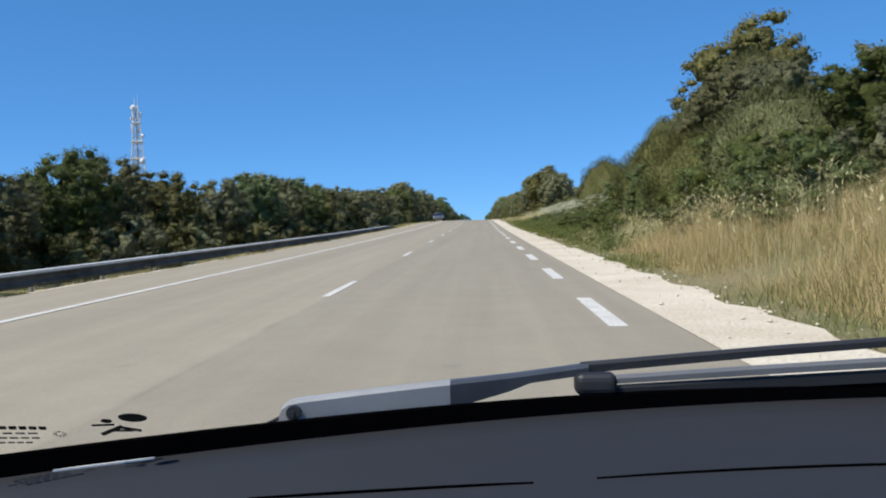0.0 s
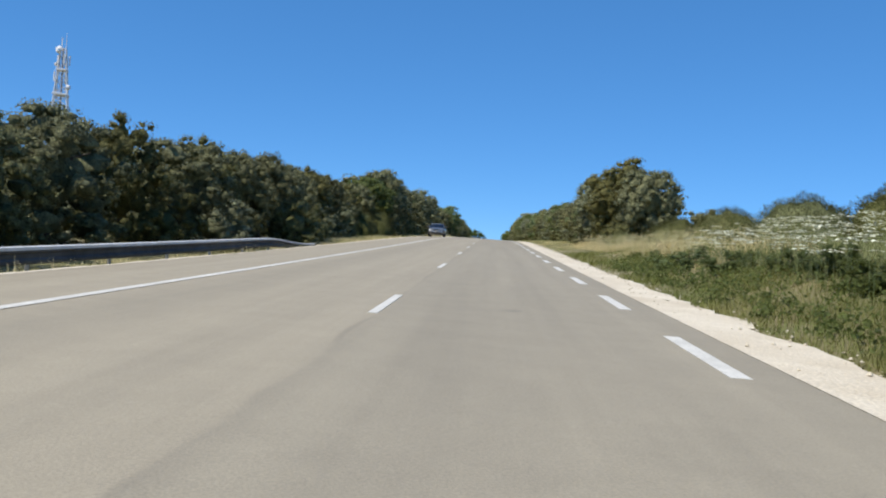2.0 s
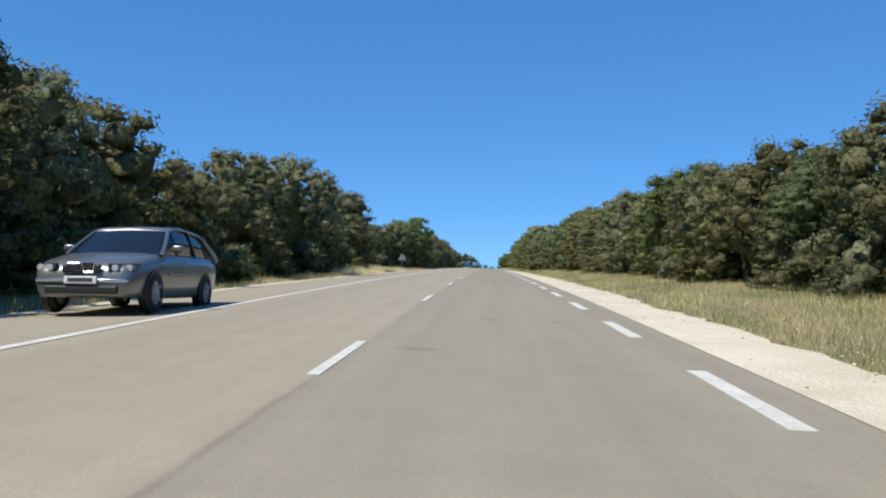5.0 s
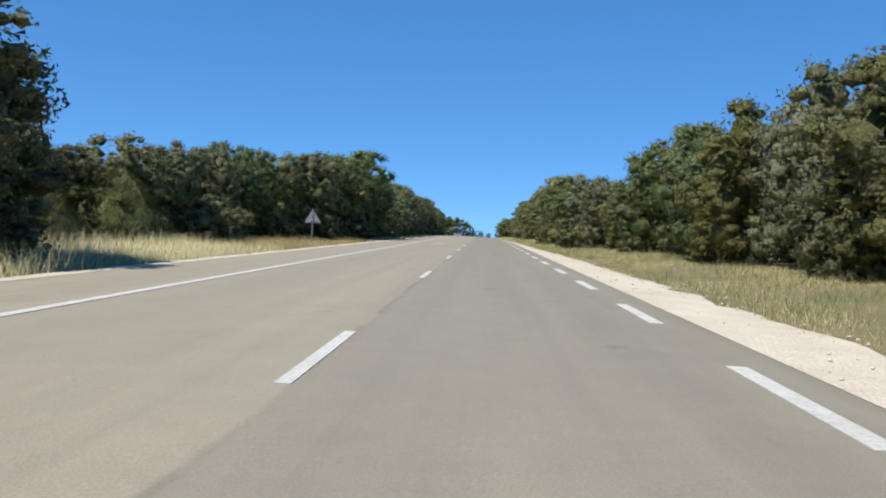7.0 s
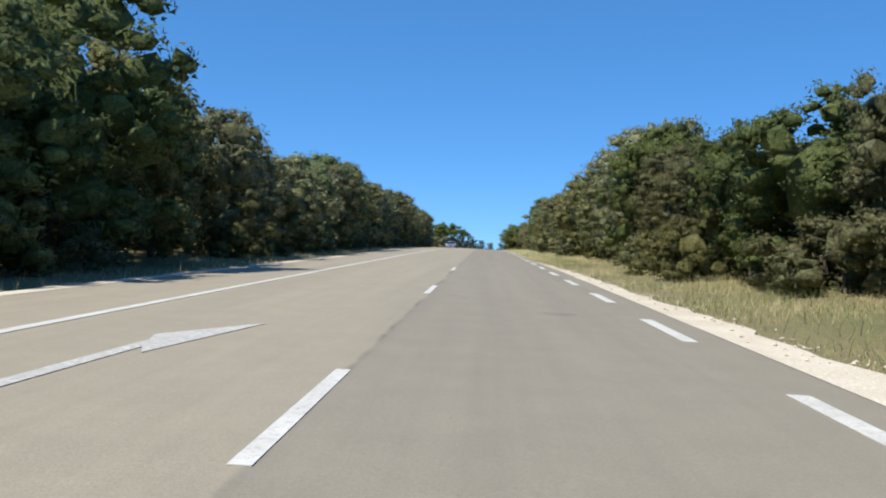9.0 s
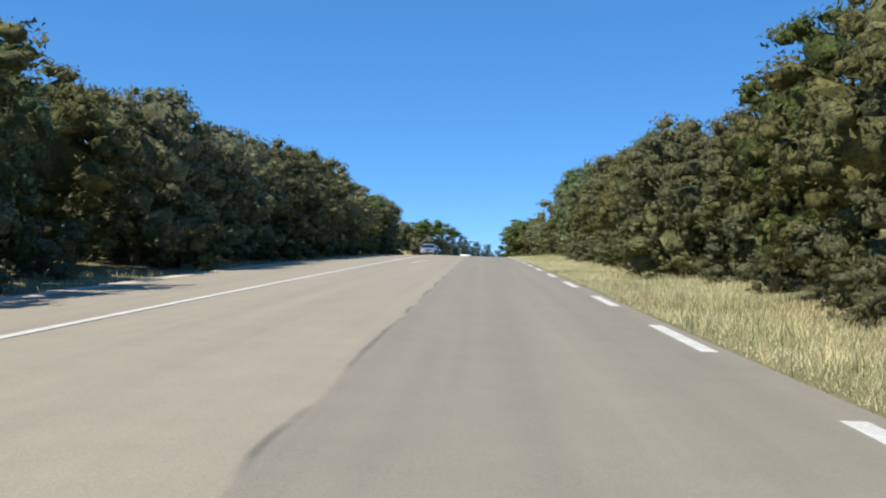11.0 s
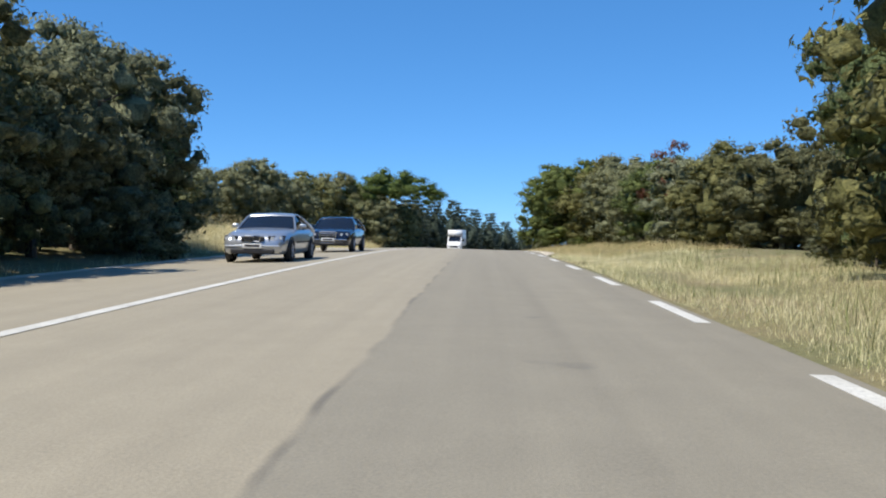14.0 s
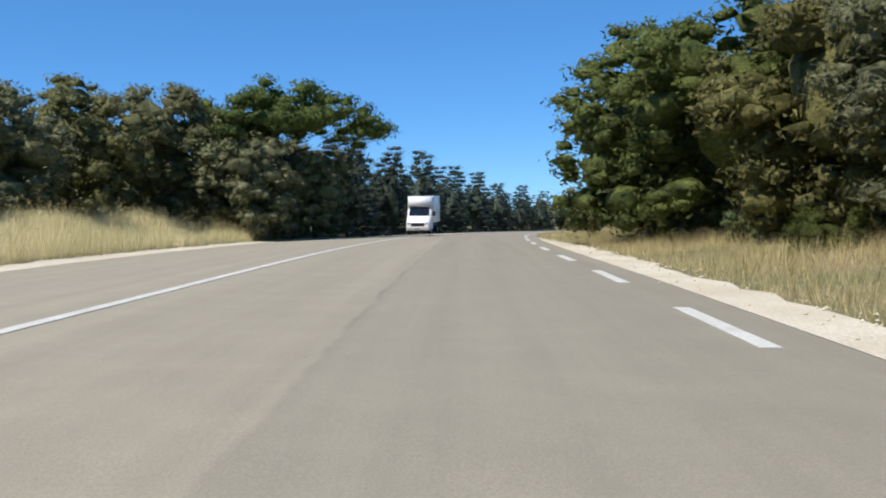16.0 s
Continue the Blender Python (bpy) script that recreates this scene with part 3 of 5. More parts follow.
def plant(kind, u, y, height, wide=1.0, pick=None, label=""):
    """One tree or bush of that kind, standing on the ground at the offset u."""
    name, text, cat, group = TAGS[kind]
    trunk, crown = PROTO[kind][int(rng.integers(VARIANTS[kind])) if pick is None else pick]
    ob = tagged(new(name), label or text, cat, group)
    k = height / HEIGHT[kind]
    ob.matrix_world = Matrix.Translation(at(u, y, -0.05)) @ Matrix.Rotation(rng.uniform(0, math.tau), 4, "Z") @ Matrix.Diagonal((k * wide, k * wide, k, 1))
    for nm, me in (("trunk", trunk), ("spray" if kind == "broom" else "crown", crown)):
        o = new(nm, me)
        o.parent = ob
    return ob


LEFT_Y = (-30, 8, 13, 18, 27, 31, 35, 38, 42, 45, 48, 65, 75, 83, 92, 100, 107, 115, 121, 127, 133, 140, 146, 149, 156, 162, 172, 180, 183)
LEFT_H = (3.6, 3.2, 4.2, 3.8, 3.4, 3.4, 4.2, 4.6, 5.0, 4.7, 4.3, 4.3, 4.6, 5.0, 4.9, 4.4, 4.7, 4.8, 6.7, 7.1, 7.4, 6.9, 6.4, 4.6, 4.6, 6.0, 6.7, 4.8, 4.2)
LEFT_Y2 = (200, 210, 215, 227, 235, 242, 250, 257, 262, 267, 277, 295, 317, 329, 337, 345, 350, 355, 360, 365, 375, 389, 396)
LEFT_H2 = (4.2, 4.3, 5.0, 6.2, 6.8, 7.6, 7.8, 7.0, 6.3, 6.1, 6.1, 7.1, 6.1, 6.4, 6.9, 8.3, 8.6, 6.9, 6.7, 6.5, 6.5, 7.2, 6.1)
RIGHT_Y = (-30, -2, 4, 9, 14, 22, 28, 33)
RIGHT_H = (5.0, 4.2, 4.6, 5.2, 6.0, 7.0, 6.0, 5.0)
RIGHT_Y2 = (92, 99, 106, 114, 121, 123.5, 137, 144, 156, 185, 195, 201, 212, 222, 230, 244, 255, 265, 274, 284, 298, 317, 334, 346, 356, 366, 374, 384, 393)
RIGHT_H2 = (4.6, 5.0, 6.4, 7.5, 8.0, 5.4, 5.0, 5.2, 5.7, 6.2, 6.3, 6.1, 6.7, 6.5, 5.4, 5.3, 5.6, 5.9, 7.8, 7.4, 6.8, 5.7, 7.1, 7.5, 8.0, 8.8, 8.9, 7.8, 6.8)


REAR = []


def rear(u, y, height, wide=1.0):
    """Remember a tree deeper in the wood; these are joined into one belt."""
    k = height / HEIGHT["rear_oak"]
    m = Matrix.Translation(at(u, y, -0.05)) @ Matrix.Rotation(rng.uniform(0, math.tau), 4, "Z") @ Matrix.Diagonal((k * wide, k * wide, k, 1))
    REAR.append((int(rng.integers(VARIANTS["rear_oak"])), m))


def wood(y0, y1, step, u_of, ky, kh, mix, back=5.0, back_up=0.0):
    """A belt of trees along the road whose tops follow the given heights."""
    y = y0
    while y < y1:
        h = float(np.interp(y, ky, kh)) * rng.uniform(0.85, 1.08)
        u = float(u_of(y)) + rng.uniform(-0.7, 0.7)
        kind = mix[int(rng.integers(len(mix)))]
        s = 1 if u > 0 else -1
        plant(kind, u, y, h - (float(lie(u, y)) - float(road_z(y))), rng.uniform(0.85, 1.15))
        if back and not (u > 0 and y < 114 and y > 90):
            ub = u + s * (back + rng.uniform(-0.8, 0.8))
            rear(ub, y + rng.uniform(-1, 1), h * rng.uniform(0.72, 0.92) + back_up, rng.uniform(0.9, 1.2))
            if rng.uniform() < 0.18:
                rear(ub + s * rng.uniform(4, 7), y + rng.uniform(-2, 2), h * rng.uniform(0.68, 0.86), 1.3)
            rear(u + s * rng.uniform(1.5, 3), y + 1.8, rng.uniform(1.8, 2.8), 2.0)
        if rng.uniform() < 0.65:
            plant("shrub", u - s * rng.uniform(1.2, 2.0), y + rng.uniform(-1.5, 1.5), min(h * 0.5, rng.uniform(1.2, 2.6)), rng.uniform(0.9, 1.3))
        y += step * rng.uniform(0.8, 1.2) * (0.75 + h / 20)


MIX = ("oak", "oak", "oak", "tall_oak", "green")
wood(-28, 184, 3.6, lambda y: -11.0, LEFT_Y, LEFT_H, MIX)
wood(200, 391, 3.8, lambda y: np.interp(y, (200, 225, 235, 290, 300), (-14, -13, -11, -10.5, -11.3)), LEFT_Y2, LEFT_H2, MIX)
wood(-16, 31, 3.6, lambda y: 13.5, RIGHT_Y, RIGHT_H, ("oak", "green", "tall_oak"), 5.0, -2.4)
wood(104, 386, 3.8, lambda y: np.interp(y, (94, 108, 118, 145, 225, 238, 262, 280, 300, 340, 358, 372, 395), (14.0, 13.0, 11.0, 12.2, 11.5, 10.1, 10.0, 10.4, 9.7, 9.9, 11.0, 12.4, 13.0)), RIGHT_Y2, RIGHT_H2, MIX)
# the lone big oak on the far verge
plant("tall_oak", -11.7, 190.2, 7.1, 1.36, 0, "lone dense holm oak standing forward on the verge")

# where the wood opens and the road passes over the crest
for u, y, h, kind in ((-16.5, 399, 6.0, "oak"), (-18.5, 406, 6.3, "oak"), (-19.5, 413, 6.8, "oak"), (-20.0, 421, 6.2, "oak"), (-19.5, 428, 6.6, "oak"), (-19.2, 435, 7.6, "tall_oak"), (-18.5, 443, 7.0, "oak"), (-18.0, 451, 8.2, "tall_oak"), (-16.5, 457, 8.8, "tall_oak"), (-14.5, 463, 7.8, "oak"), (-11.5, 456, 6.0, "oak"), (-10.3, 461, 6.3, "oak"), (-10.5, 467, 6.6, "oak"), (-13.5, 470, 7.0, "tall_oak")):
    plant(kind, u, y, h * ((0.84 if y < 432 else 0.92) if u < 0 else (0.90 if y < 425 else 1.0)), 1.15)
for y in np.arange(394, 474, 4.0):
    rear(-24 + rng.uniform(-1.5, 1.5), y, rng.uniform(5.0, 6.5), 1.2)
    rear(-29 + rng.uniform(-1.5, 1.5), y, rng.uniform(5.0, 6.5), 1.4)
    rear(-21.5 + rng.uniform(-1, 1), y + 2, rng.uniform(2.4, 3.2), 2.2)
plant("tall_oak", -11.3, 389.5, 7.0, 1.0)
plant("oak", -14.0, 458.0, 6.6, 1.3)
plant("pine", -10.6, 460.5, 9.7, 1.08)
# oaks and shrubs added and sized to fill out the lone oak in view
plant("oak", -10.9, 189.0, 5.6, 1.1, 1)
plant("oak", -13.2, 188.8, 5.6, 1.25, 3)
plant("oak", -12.2, 192.2, 6.2, 1.2, 4)
plant("shrub", -9.6, 188.0, 2.2, 1.3)
plant("shrub", -10.0, 191.5, 2.6, 1.3)
for k, y in enumerate(np.arange(474, 600, 5.2)):
    plant("spruce", -9.9 - (k % 3) * 1.0, y, rng.uniform(7.6, 10.2) - 0.012 * (y - 474), 1.25)
    if k % 2 == 0:
        plant("spruce", -15.8, y + 2, rng.uniform(8.5, 11.0) - 0.01 * (y - 474), 1.3)
for u, y, h, kind in ((16.5, 393, 5.6, "oak"), (15.2, 401, 5.9, "oak"), (14.2, 407, 6.5, "oak"), (13.4, 412, 6.4, "oak"), (12.8, 417, 6.8, "green"), (12.4, 422, 7.0, "oak"), (11.8, 427, 7.2, "tall_oak"), (11.4, 432, 7.6, "oak"), (9.9, 437, 7.9, "green"), (8.0, 442, 8.3, "green"), (11.5, 446, 8.0, "tall_oak"), (9.5, 449, 6.0, "green"), (9.2, 455, 5.2, "shrub")):
    plant(kind, u, y, h * ((0.84 if y < 432 else 0.92) if u < 0 else (0.90 if y < 425 else 1.0)), 1.15)
plant("withered", 12.4, 413.5, 6.6, 0.9)
for y in np.arange(386, 456, 3.6):
    rear(19.5 + rng.uniform(-1.5, 1.5), y, rng.uniform(5.2, 6.8), 1.2)
    rear(25 + rng.uniform(-1.5, 1.5), y, rng.uniform(5.5, 7.0), 1.4)
    rear(17.0 + rng.uniform(-1, 1), y + 2, rng.uniform(2.2, 3.0), 2.0)
for k, y in enumerate(np.arange(458, 600, 6.0)):
    rear(12.5 + (k % 2) * 1.5, y, rng.uniform(5.5, 7.0), 1.1)
    rear(18.5, y + 3, rng.uniform(6.0, 7.5), 1.1)
# far woods close the view beyond
for k in range(26):
    y = 610 + k * 14
    for s in (-1, 1):
        rear(s * (13 + rng.uniform(0, 5)), y + rng.uniform(-4, 4), rng.uniform(6, 9), 1.6)

# all those deeper trees, as two belts of foliage and one of trunks
for idx, (nm, text, mat) in enumerate((("wood_trunks", "dark trunks deeper in the evergreen wood", BARK), ("wood_canopy", "dense grey-green canopy of the evergreen wood behind the road", OAK))):
    V, F, NM, total = [], [], [], 0
    for k, m in REAR:
        me = PROTO["rear_oak"][k][idx]
        co = np.empty(len(me.vertices) * 3)
        me.vertices.foreach_get("co", co)
        M = np.array(m)
        V.append(co.reshape(-1, 3) @ M[:3, :3].T + M[:3, 3])
        F += [tuple(total + i for i in pg.vertices) for pg in me.polygons]
        cn = np.empty(len(me.loops) * 3)
        me.corner_normals.foreach_get("vector", cn)
        nn = cn.reshape(-1, 3) @ np.linalg.inv(M[:3, :3])
        NM.append(nn / (np.linalg.norm(nn, axis=1)[:, None] + 1e-9))
        total += len(me.vertices)
    belt = mesh_ob(nm, np.concatenate(V), F, mat)
    if idx:
        belt.data.update()
        belt.data.normals_split_custom_set([tuple(v) for v in np.concatenate(NM)])
    tagged(belt, text, "wood", kind="stuff")

# the high scrubby bank at the start
for u, y, h, wd in ((11.2, 45.5, 3.9, 0.95), (13.9, 38.0, 4.6, 0.8), (16.4, 40.5, 4.8, 0.9), (16.6, 30.0, 6.0, 0.75), (14.6, 33.5, 4.2, 0.9), (11.8, 12.5, 3.8, 1.1), (11.0, 24.0, 3.6, 1.2), (12.0, 30.5, 3.7, 1.2), (10.5, 15.5, 3.2, 1.2), (17.5, 62.0, 2.7, 1.5), (15.5, 68.0, 2.5, 1.5), (14.2, 75.0, 2.4, 1.5), (13.0, 82.0, 2.3, 1.5), (11.8, 88.0, 2.0, 1.5), (16.5, 80.0, 2.4, 1.6), (12.2, 96.0, 1.7, 1.4), (10.5, 101.0, 1.5, 1.2), (12.0, 371.0, 1.8, 1.0), (-9.6, 110.0, 2.3, 1.0), (-9.0, 113.5, 2.7, 1.15), (-10.2, 103.5, 2.6, 1.0), (-12.2, 204.0, 2.9, 1.1), (-13.0, 208.5, 2.4, 1.2), (-11.8, 183.0, 3.0, 1.2), (-12.5, 199.0, 2.2, 1.2)):
    plant("broom", u, y, h, wd)
for u, y, h in ((9.6, 4.0, 2.0), (10.4, 8.5, 2.4), (9.5, 12.0, 1.9), (11.5, 13.0, 2.8), (9.8, 19.5, 2.2), (11.0, 19.5, 2.6), (9.6, 27.5, 1.7), (10.6, 34.0, 2.1), (11.6, 46.0, 2.2), (13.5, 50.0, 2.0), (10.4, 52.0, 1.2), (8.6, 56.5, 0.9), (8.9, 49.0, 0.9), (12.5, 57.0, 1.4), (14.5, 56.0, 1.7), (7.9, 62.0, 0.8), (12.0, 347.0, 1.2), (9.4, 322.0, 1.3), (9.0, 428.0, 1.2), (9.6, 434.0, 1.3), (8.4, 440.0, 1.1)):
    plant("bramble", u, y, h * 0.85, rng.uniform(0.85, 1.1))
for k in range(16):
    plant("bramble", 7.6 + rng.uniform(0, 1.6), 38.0 + 2.6 * k, rng.uniform(0.35, 0.7), rng.uniform(1.0, 1.5))
for k in range(15):
    plant("bramble", 7.4 + rng.uniform(0, 1.6), 2.0 + 2.5 * k, rng.uniform(0.4, 0.8), rng.uniform(1.0, 1.5))
plant("tall_oak", 24.6, 56.0, 14.6, 1.0, 1, "big old holm oak standing above the scrubby bank")
plant("oak", 15.6, 38.5, 4.6, 0.9)
for k in range(8):
    plant("shrub", 7.7 + rng.uniform(-0.4, 0.5), 297.0 + 6.0 * k + rng.uniform(-1.5, 1.5), rng.uniform(0.9, 1.5), 1.1)
plant("green", 11.8, 366.0, 3.2, 1.2)

# ---- grass ----
def grass(name, label, u_lo, u_hi, y0, y1, per_m2, h_lo, h_hi, mat, width=0.012, patch=0.0, seed=1):
    """Blades scattered over a belt beside the road, thinner where the noise says so."""
    g = np.random.default_rng(seed)
    n = int((y1 - y0) * 5.0 * per_m2 * 3.1)
    y = g.uniform(y0, y1, n)
    lo = np.array([u_lo(v) if callable(u_lo) else u_lo for v in y])
    hi = np.array([u_hi(v) if callable(u_hi) else u_hi for v in y])
    keep = g.uniform(0, 5.0, n) < (hi - lo)
    y, lo, hi = y[keep], lo[keep], hi[keep]
    u = lo + (hi - lo) * g.uniform(0, 1, len(y))
    dens = np.array([noise.noise((float(a) * 0.45, float(b) * 0.22, seed)) for a, b in zip(u, y)])
    keep = g.uniform(-0.5, 0.5, len(y)) < dens * 1.5 + 0.35 - patch
    u, y, dens, lo = u[keep], y[keep], dens[keep], lo[keep]
    x, z = u + road_cx(y), lie(u, y) - 0.04
    n = len(u)
    h = (h_lo + (h_hi - h_lo) * g.uniform(0, 1, n) ** 1.5) * (0.75 + 0.6 * dens) * np.clip(0.45 + np.abs(u - lo) * 0.6, 0.45, 1)
    a, lean = g.uniform(0, math.tau, n), g.uniform(0.2, 1.2, n)
    w = width * 0.40 * g.uniform(0.7, 1.6, n)
    P = np.stack([x, y, z], 1)
    S = np.stack([np.sin(a) * w, -np.cos(a) * w, np.zeros(n)], 1)
    tip = P + np.stack([np.cos(a) * lean * h, np.sin(a) * lean * h, h], 1)
    V = np.stack([P - S, P + S, tip], 1).reshape(-1, 3)
    F = [(i, i + 1, i + 2) for i in range(0, len(V), 3)]
    ob = mesh_ob(name, V, F, mat)
    up = g.normal(size=(n, 3)) * 0.3 + np.array((0, 0, 1.0))
    up /= np.linalg.norm(up, axis=1)[:, None]
    ob.data.update()
    ob.data.normals_split_custom_set([tuple(v) for v in np.repeat(up, 3, axis=0)])
    return tagged(ob, label, "grass", kind="stuff")


def seed_heads(name, label, u_lo, u_hi, y0, y1, count, h_lo, h_hi, mat, seed):
    """Tufts of thin straw stalks with slender feathery heads that nod to one side."""
    g = np.random.default_rng(seed)
    V, F = [], []
    for _ in range(count):
        y, k = g.uniform(y0, y1), g.uniform(0, 1)
        lo = u_lo(y) if callable(u_lo) else u_lo
        root = np.array(at(lo + (u_hi - lo) * k, y, -0.03))
        tall = g.uniform(h_lo, h_hi)
        for _ in range(5):
            p = root + np.array((g.normal() * 0.10, g.normal() * 0.10, 0))
            h, a, lean = tall * g.uniform(0.75, 1.05), g.uniform(0, math.tau), g.uniform(0.08, 0.32)
            tip = p + np.array((math.cos(a) * lean * h, math.sin(a) * lean * h, h))
            s = np.array((math.sin(a), -math.cos(a), 0)) * 0.004
            nod = tip + np.array((math.cos(a) * 0.11, math.sin(a) * 0.11, 0.06))
            w = np.array((math.sin(a), -math.cos(a), 0)) * g.uniform(0.008, 0.014)
            i = len(V)
            V += [p - s, p + s, tip, tip - w - (nod - tip) * 0.6, tip + w - (nod - tip) * 0.2, nod]
            F += [(i, i + 1, i + 2), (i + 3, i + 4, i + 5)]
    return tagged(mesh_ob(name, V, F, mat), label, "grass", kind="stuff")


go = lambda d: (lambda y: float(gravel_out(y)) + d)
le = lambda d: (lambda y: float(left_edge(y)) + d)
grass("green_verge_grass", "rough green verge grass beside the gravel", go(0.05), 9.5, 8, 90, 92, 0.10, 0.5, GREEN_GRASS, 0.013, 0.0, 11)
grass("soft_verge_grass", "soft low green grass at the foot of the bank", go(0.0), 8.5, 2, 60, 110, 0.08, 0.30, GREEN_GRASS, 0.013, -0.3, 27)
grass("bank_grass", "tall mixed grass on the scrubby bank", 8.5, 15.0, -14, 92, 50, 0.25, 0.8, GREEN_GRASS, 0.017, 0.05, 12)
grass("straw_grass", "tall dry straw grass on the bank", go(0.5), 10.5, -20, 9, 110, 0.3, 0.85, STRAW, 0.011, -0.2, 13)
grass("straw_grass", "thinning dry straw grass among green weeds", go(0.8), 10.5, 8, 26, 45, 0.25, 0.7, STRAW, 0.011, 0.1, 29)
grass("green_verge_grass", "thin green grass between the gravel and the straw", go(0.02), 9.0, -20, 9, 60, 0.10, 0.4, GREEN_GRASS, 0.013, 0.0, 28)
grass("straw_grass", "dry straw grass in front of the bank", go(2.4), 11.5, 64, 112, 90, 0.3, 0.8, STRAW, 0.012, 0.0, 14)
grass("straw_grass", "short yellowed verge grass", go(0.05), 11.5, 96, 300, 46, 0.07, 0.32, STRAW, 0.012, 0.05, 15)
grass("green_verge_grass", "thin green grass among the straw", go(0.0), 11.0, 96, 300, 16, 0.12, 0.5, GREEN_GRASS, 0.012, 0.1, 16)
grass("straw_grass", "tall dry verge grass close to the road", go(0.1), 10.0, 285, 400, 90, 0.08, 0.36, STRAW, 0.009, -0.1, 17)
grass("straw_grass", "tall dry grass in the clearing", go(0.1), 13.0, 398, 470, 78, 0.2, 0.65, STRAW, 0.009, -0.1, 18)
grass("green_verge_grass", "green tufts among the dry grass", go(0.2), 11.0, 285, 470, 9, 0.2, 0.6, GREEN_GRASS, 0.012, 0.15, 19)
grass("straw_grass", "thin dry grass under the guard rail", -9.6, le(-0.25), -30, 182, 34, 0.08, 0.35, STRAW, 0.011, 0.1, 20)
grass("green_verge_grass", "sparse green weeds under the guard rail", -9.6, le(-0.3), -30, 182, 13, 0.1, 0.45, GREEN_GRASS, 0.012, 0.1, 21)
grass("straw_grass", "dry straw grass thinning towards the wood", -11.5, le(-0.5), 208, 236, 48, 0.12, 0.5, STRAW, 0.012, -0.1, 26)
grass("straw_grass", "tall pale straw grass on the open verge", -12.5, le(-0.5), 172, 208, 60, 0.3, 0.85, STRAW, 0.012, -0.1, 22)
grass("straw_grass", "thin dry grass at the wood's edge", -10.5, le(-0.5), 236, 394, 18, 0.1, 0.4, STRAW, 0.012, 0.1, 23)
grass("straw_grass", "tall golden grass on the open bank", -15.5, le(-1.2), 390, 462, 85, 0.45, 1.05, STRAW, 0.010, -0.25, 24)
grass("straw_grass", "golden grass behind the open bank", -22.0, -15.0, 390, 462, 22, 0.5, 1.0, STRAW, 0.02, -0.2, 25)
seed_heads("grass_heads", "feathery straw-coloured grass heads on the bank", go(1.2), 10.0, -14, 13, 420, 0.7, 1.2, STRAW, 31)
seed_heads("grass_heads", "pale feathery grass heads in a loose stand", go(2.8), 11.0, 66, 112, 460, 0.6, 1.0, STRAW, 32)
seed_heads("grass_heads", "straw-coloured grass heads on the open bank", -15.0, -9.5, 392, 460, 600, 0.8, 1.25, STRAW, 33)

# white umbels of wild carrot on the bank
g = np.random.default_rng(41)
V, F, VS, FS = [], [], [], []
for k in range(600):
    y = g.uniform(41, 67) if k > 90 else g.uniform(14, 44)
    u = 7.7 + 3.6 * g.uniform(0, 1) ** 1.2 + (0.9 if y < 36 else 0)
    h = g.uniform(0.65, 1.15)
    p = np.array(at(u, y, 0.0))
    top = p + np.array((g.normal() * 0.06, g.normal() * 0.06, h))
    i = len(VS)
    VS += [p + (-0.006, 0, 0), p + (0.006, 0, 0), top]
    FS.append((i, i + 1, i + 2))
    R = g.uniform(0.10, 0.24)
    for _ in range(12):
        a, r = g.uniform(0, math.tau), R * math.sqrt(g.uniform(0, 1))
        c = top + np.array((math.cos(a) * r, math.sin(a) * r, 0.02 - r * 0.2))
        i, q = len(V), 0.027
        b = g.uniform(0, math.tau)
        e1, e2 = np.array((math.cos(b), math.sin(b), g.normal() * 0.2)) * q, np.array((-math.sin(b), math.cos(b), g.normal() * 0.2)) * q
        V += [c - e1 - e2, c + e1 - e2, c + e1 + e2, c - e1 + e2]
        F.append((i, i + 1, i + 2, i + 3))
tagged(mesh_ob("wild_carrot_flowers", V, F, UMBEL), "flat white wild carrot umbels on the grassy bank", "flowers", kind="stuff")
tagged(mesh_ob("flower_stems", VS, FS, GREEN_GRASS), "thin green stems of the wild carrot", "flowers", kind="stuff")

# leafy weeds among the grass of the bank
g = np.random.default_rng(42)
Q, QN = [], []
for _ in range(620):
    y = g.uniform(9, 72)
    u = float(gravel_out(y)) + 0.5 + 3.6 * g.uniform(0, 1)
    r = g.uniform(0.16, 0.42)
    m = 34
    d = sphere_points(m, g)
    d[:, 2] = np.abs(d[:, 2])
    c = np.array(at(u, y, 0.04)) + d * np.array((r, r, r * g.uniform(0.9, 1.7))) * g.uniform(0.5, 1.0, m)[:, None]
    f = d + 0.8 * sphere_points(m, g)
    f /= np.linalg.norm(f, axis=1)[:, None]
    Q.append(leaf_quads(c, f, 0.042, g, 0.6).reshape(-1, 3))
    nn = d + np.array((0, 0, 0.6)) + 0.3 * sphere_points(m, g)
    QN.append(np.repeat(nn / np.linalg.norm(nn, axis=1)[:, None], 4, axis=0))
Q = np.concatenate(Q)
weeds = mesh_ob("leafy_weeds", Q, [(i, i + 1, i + 2, i + 3) for i in range(0, len(Q), 4)], BRAMBLE)
weeds.data.update()
weeds.data.normals_split_custom_set([tuple(v) for v in np.concatenate(QN)])
tagged(weeds, "leafy green weeds among the grass of the bank", "weeds", kind="stuff")

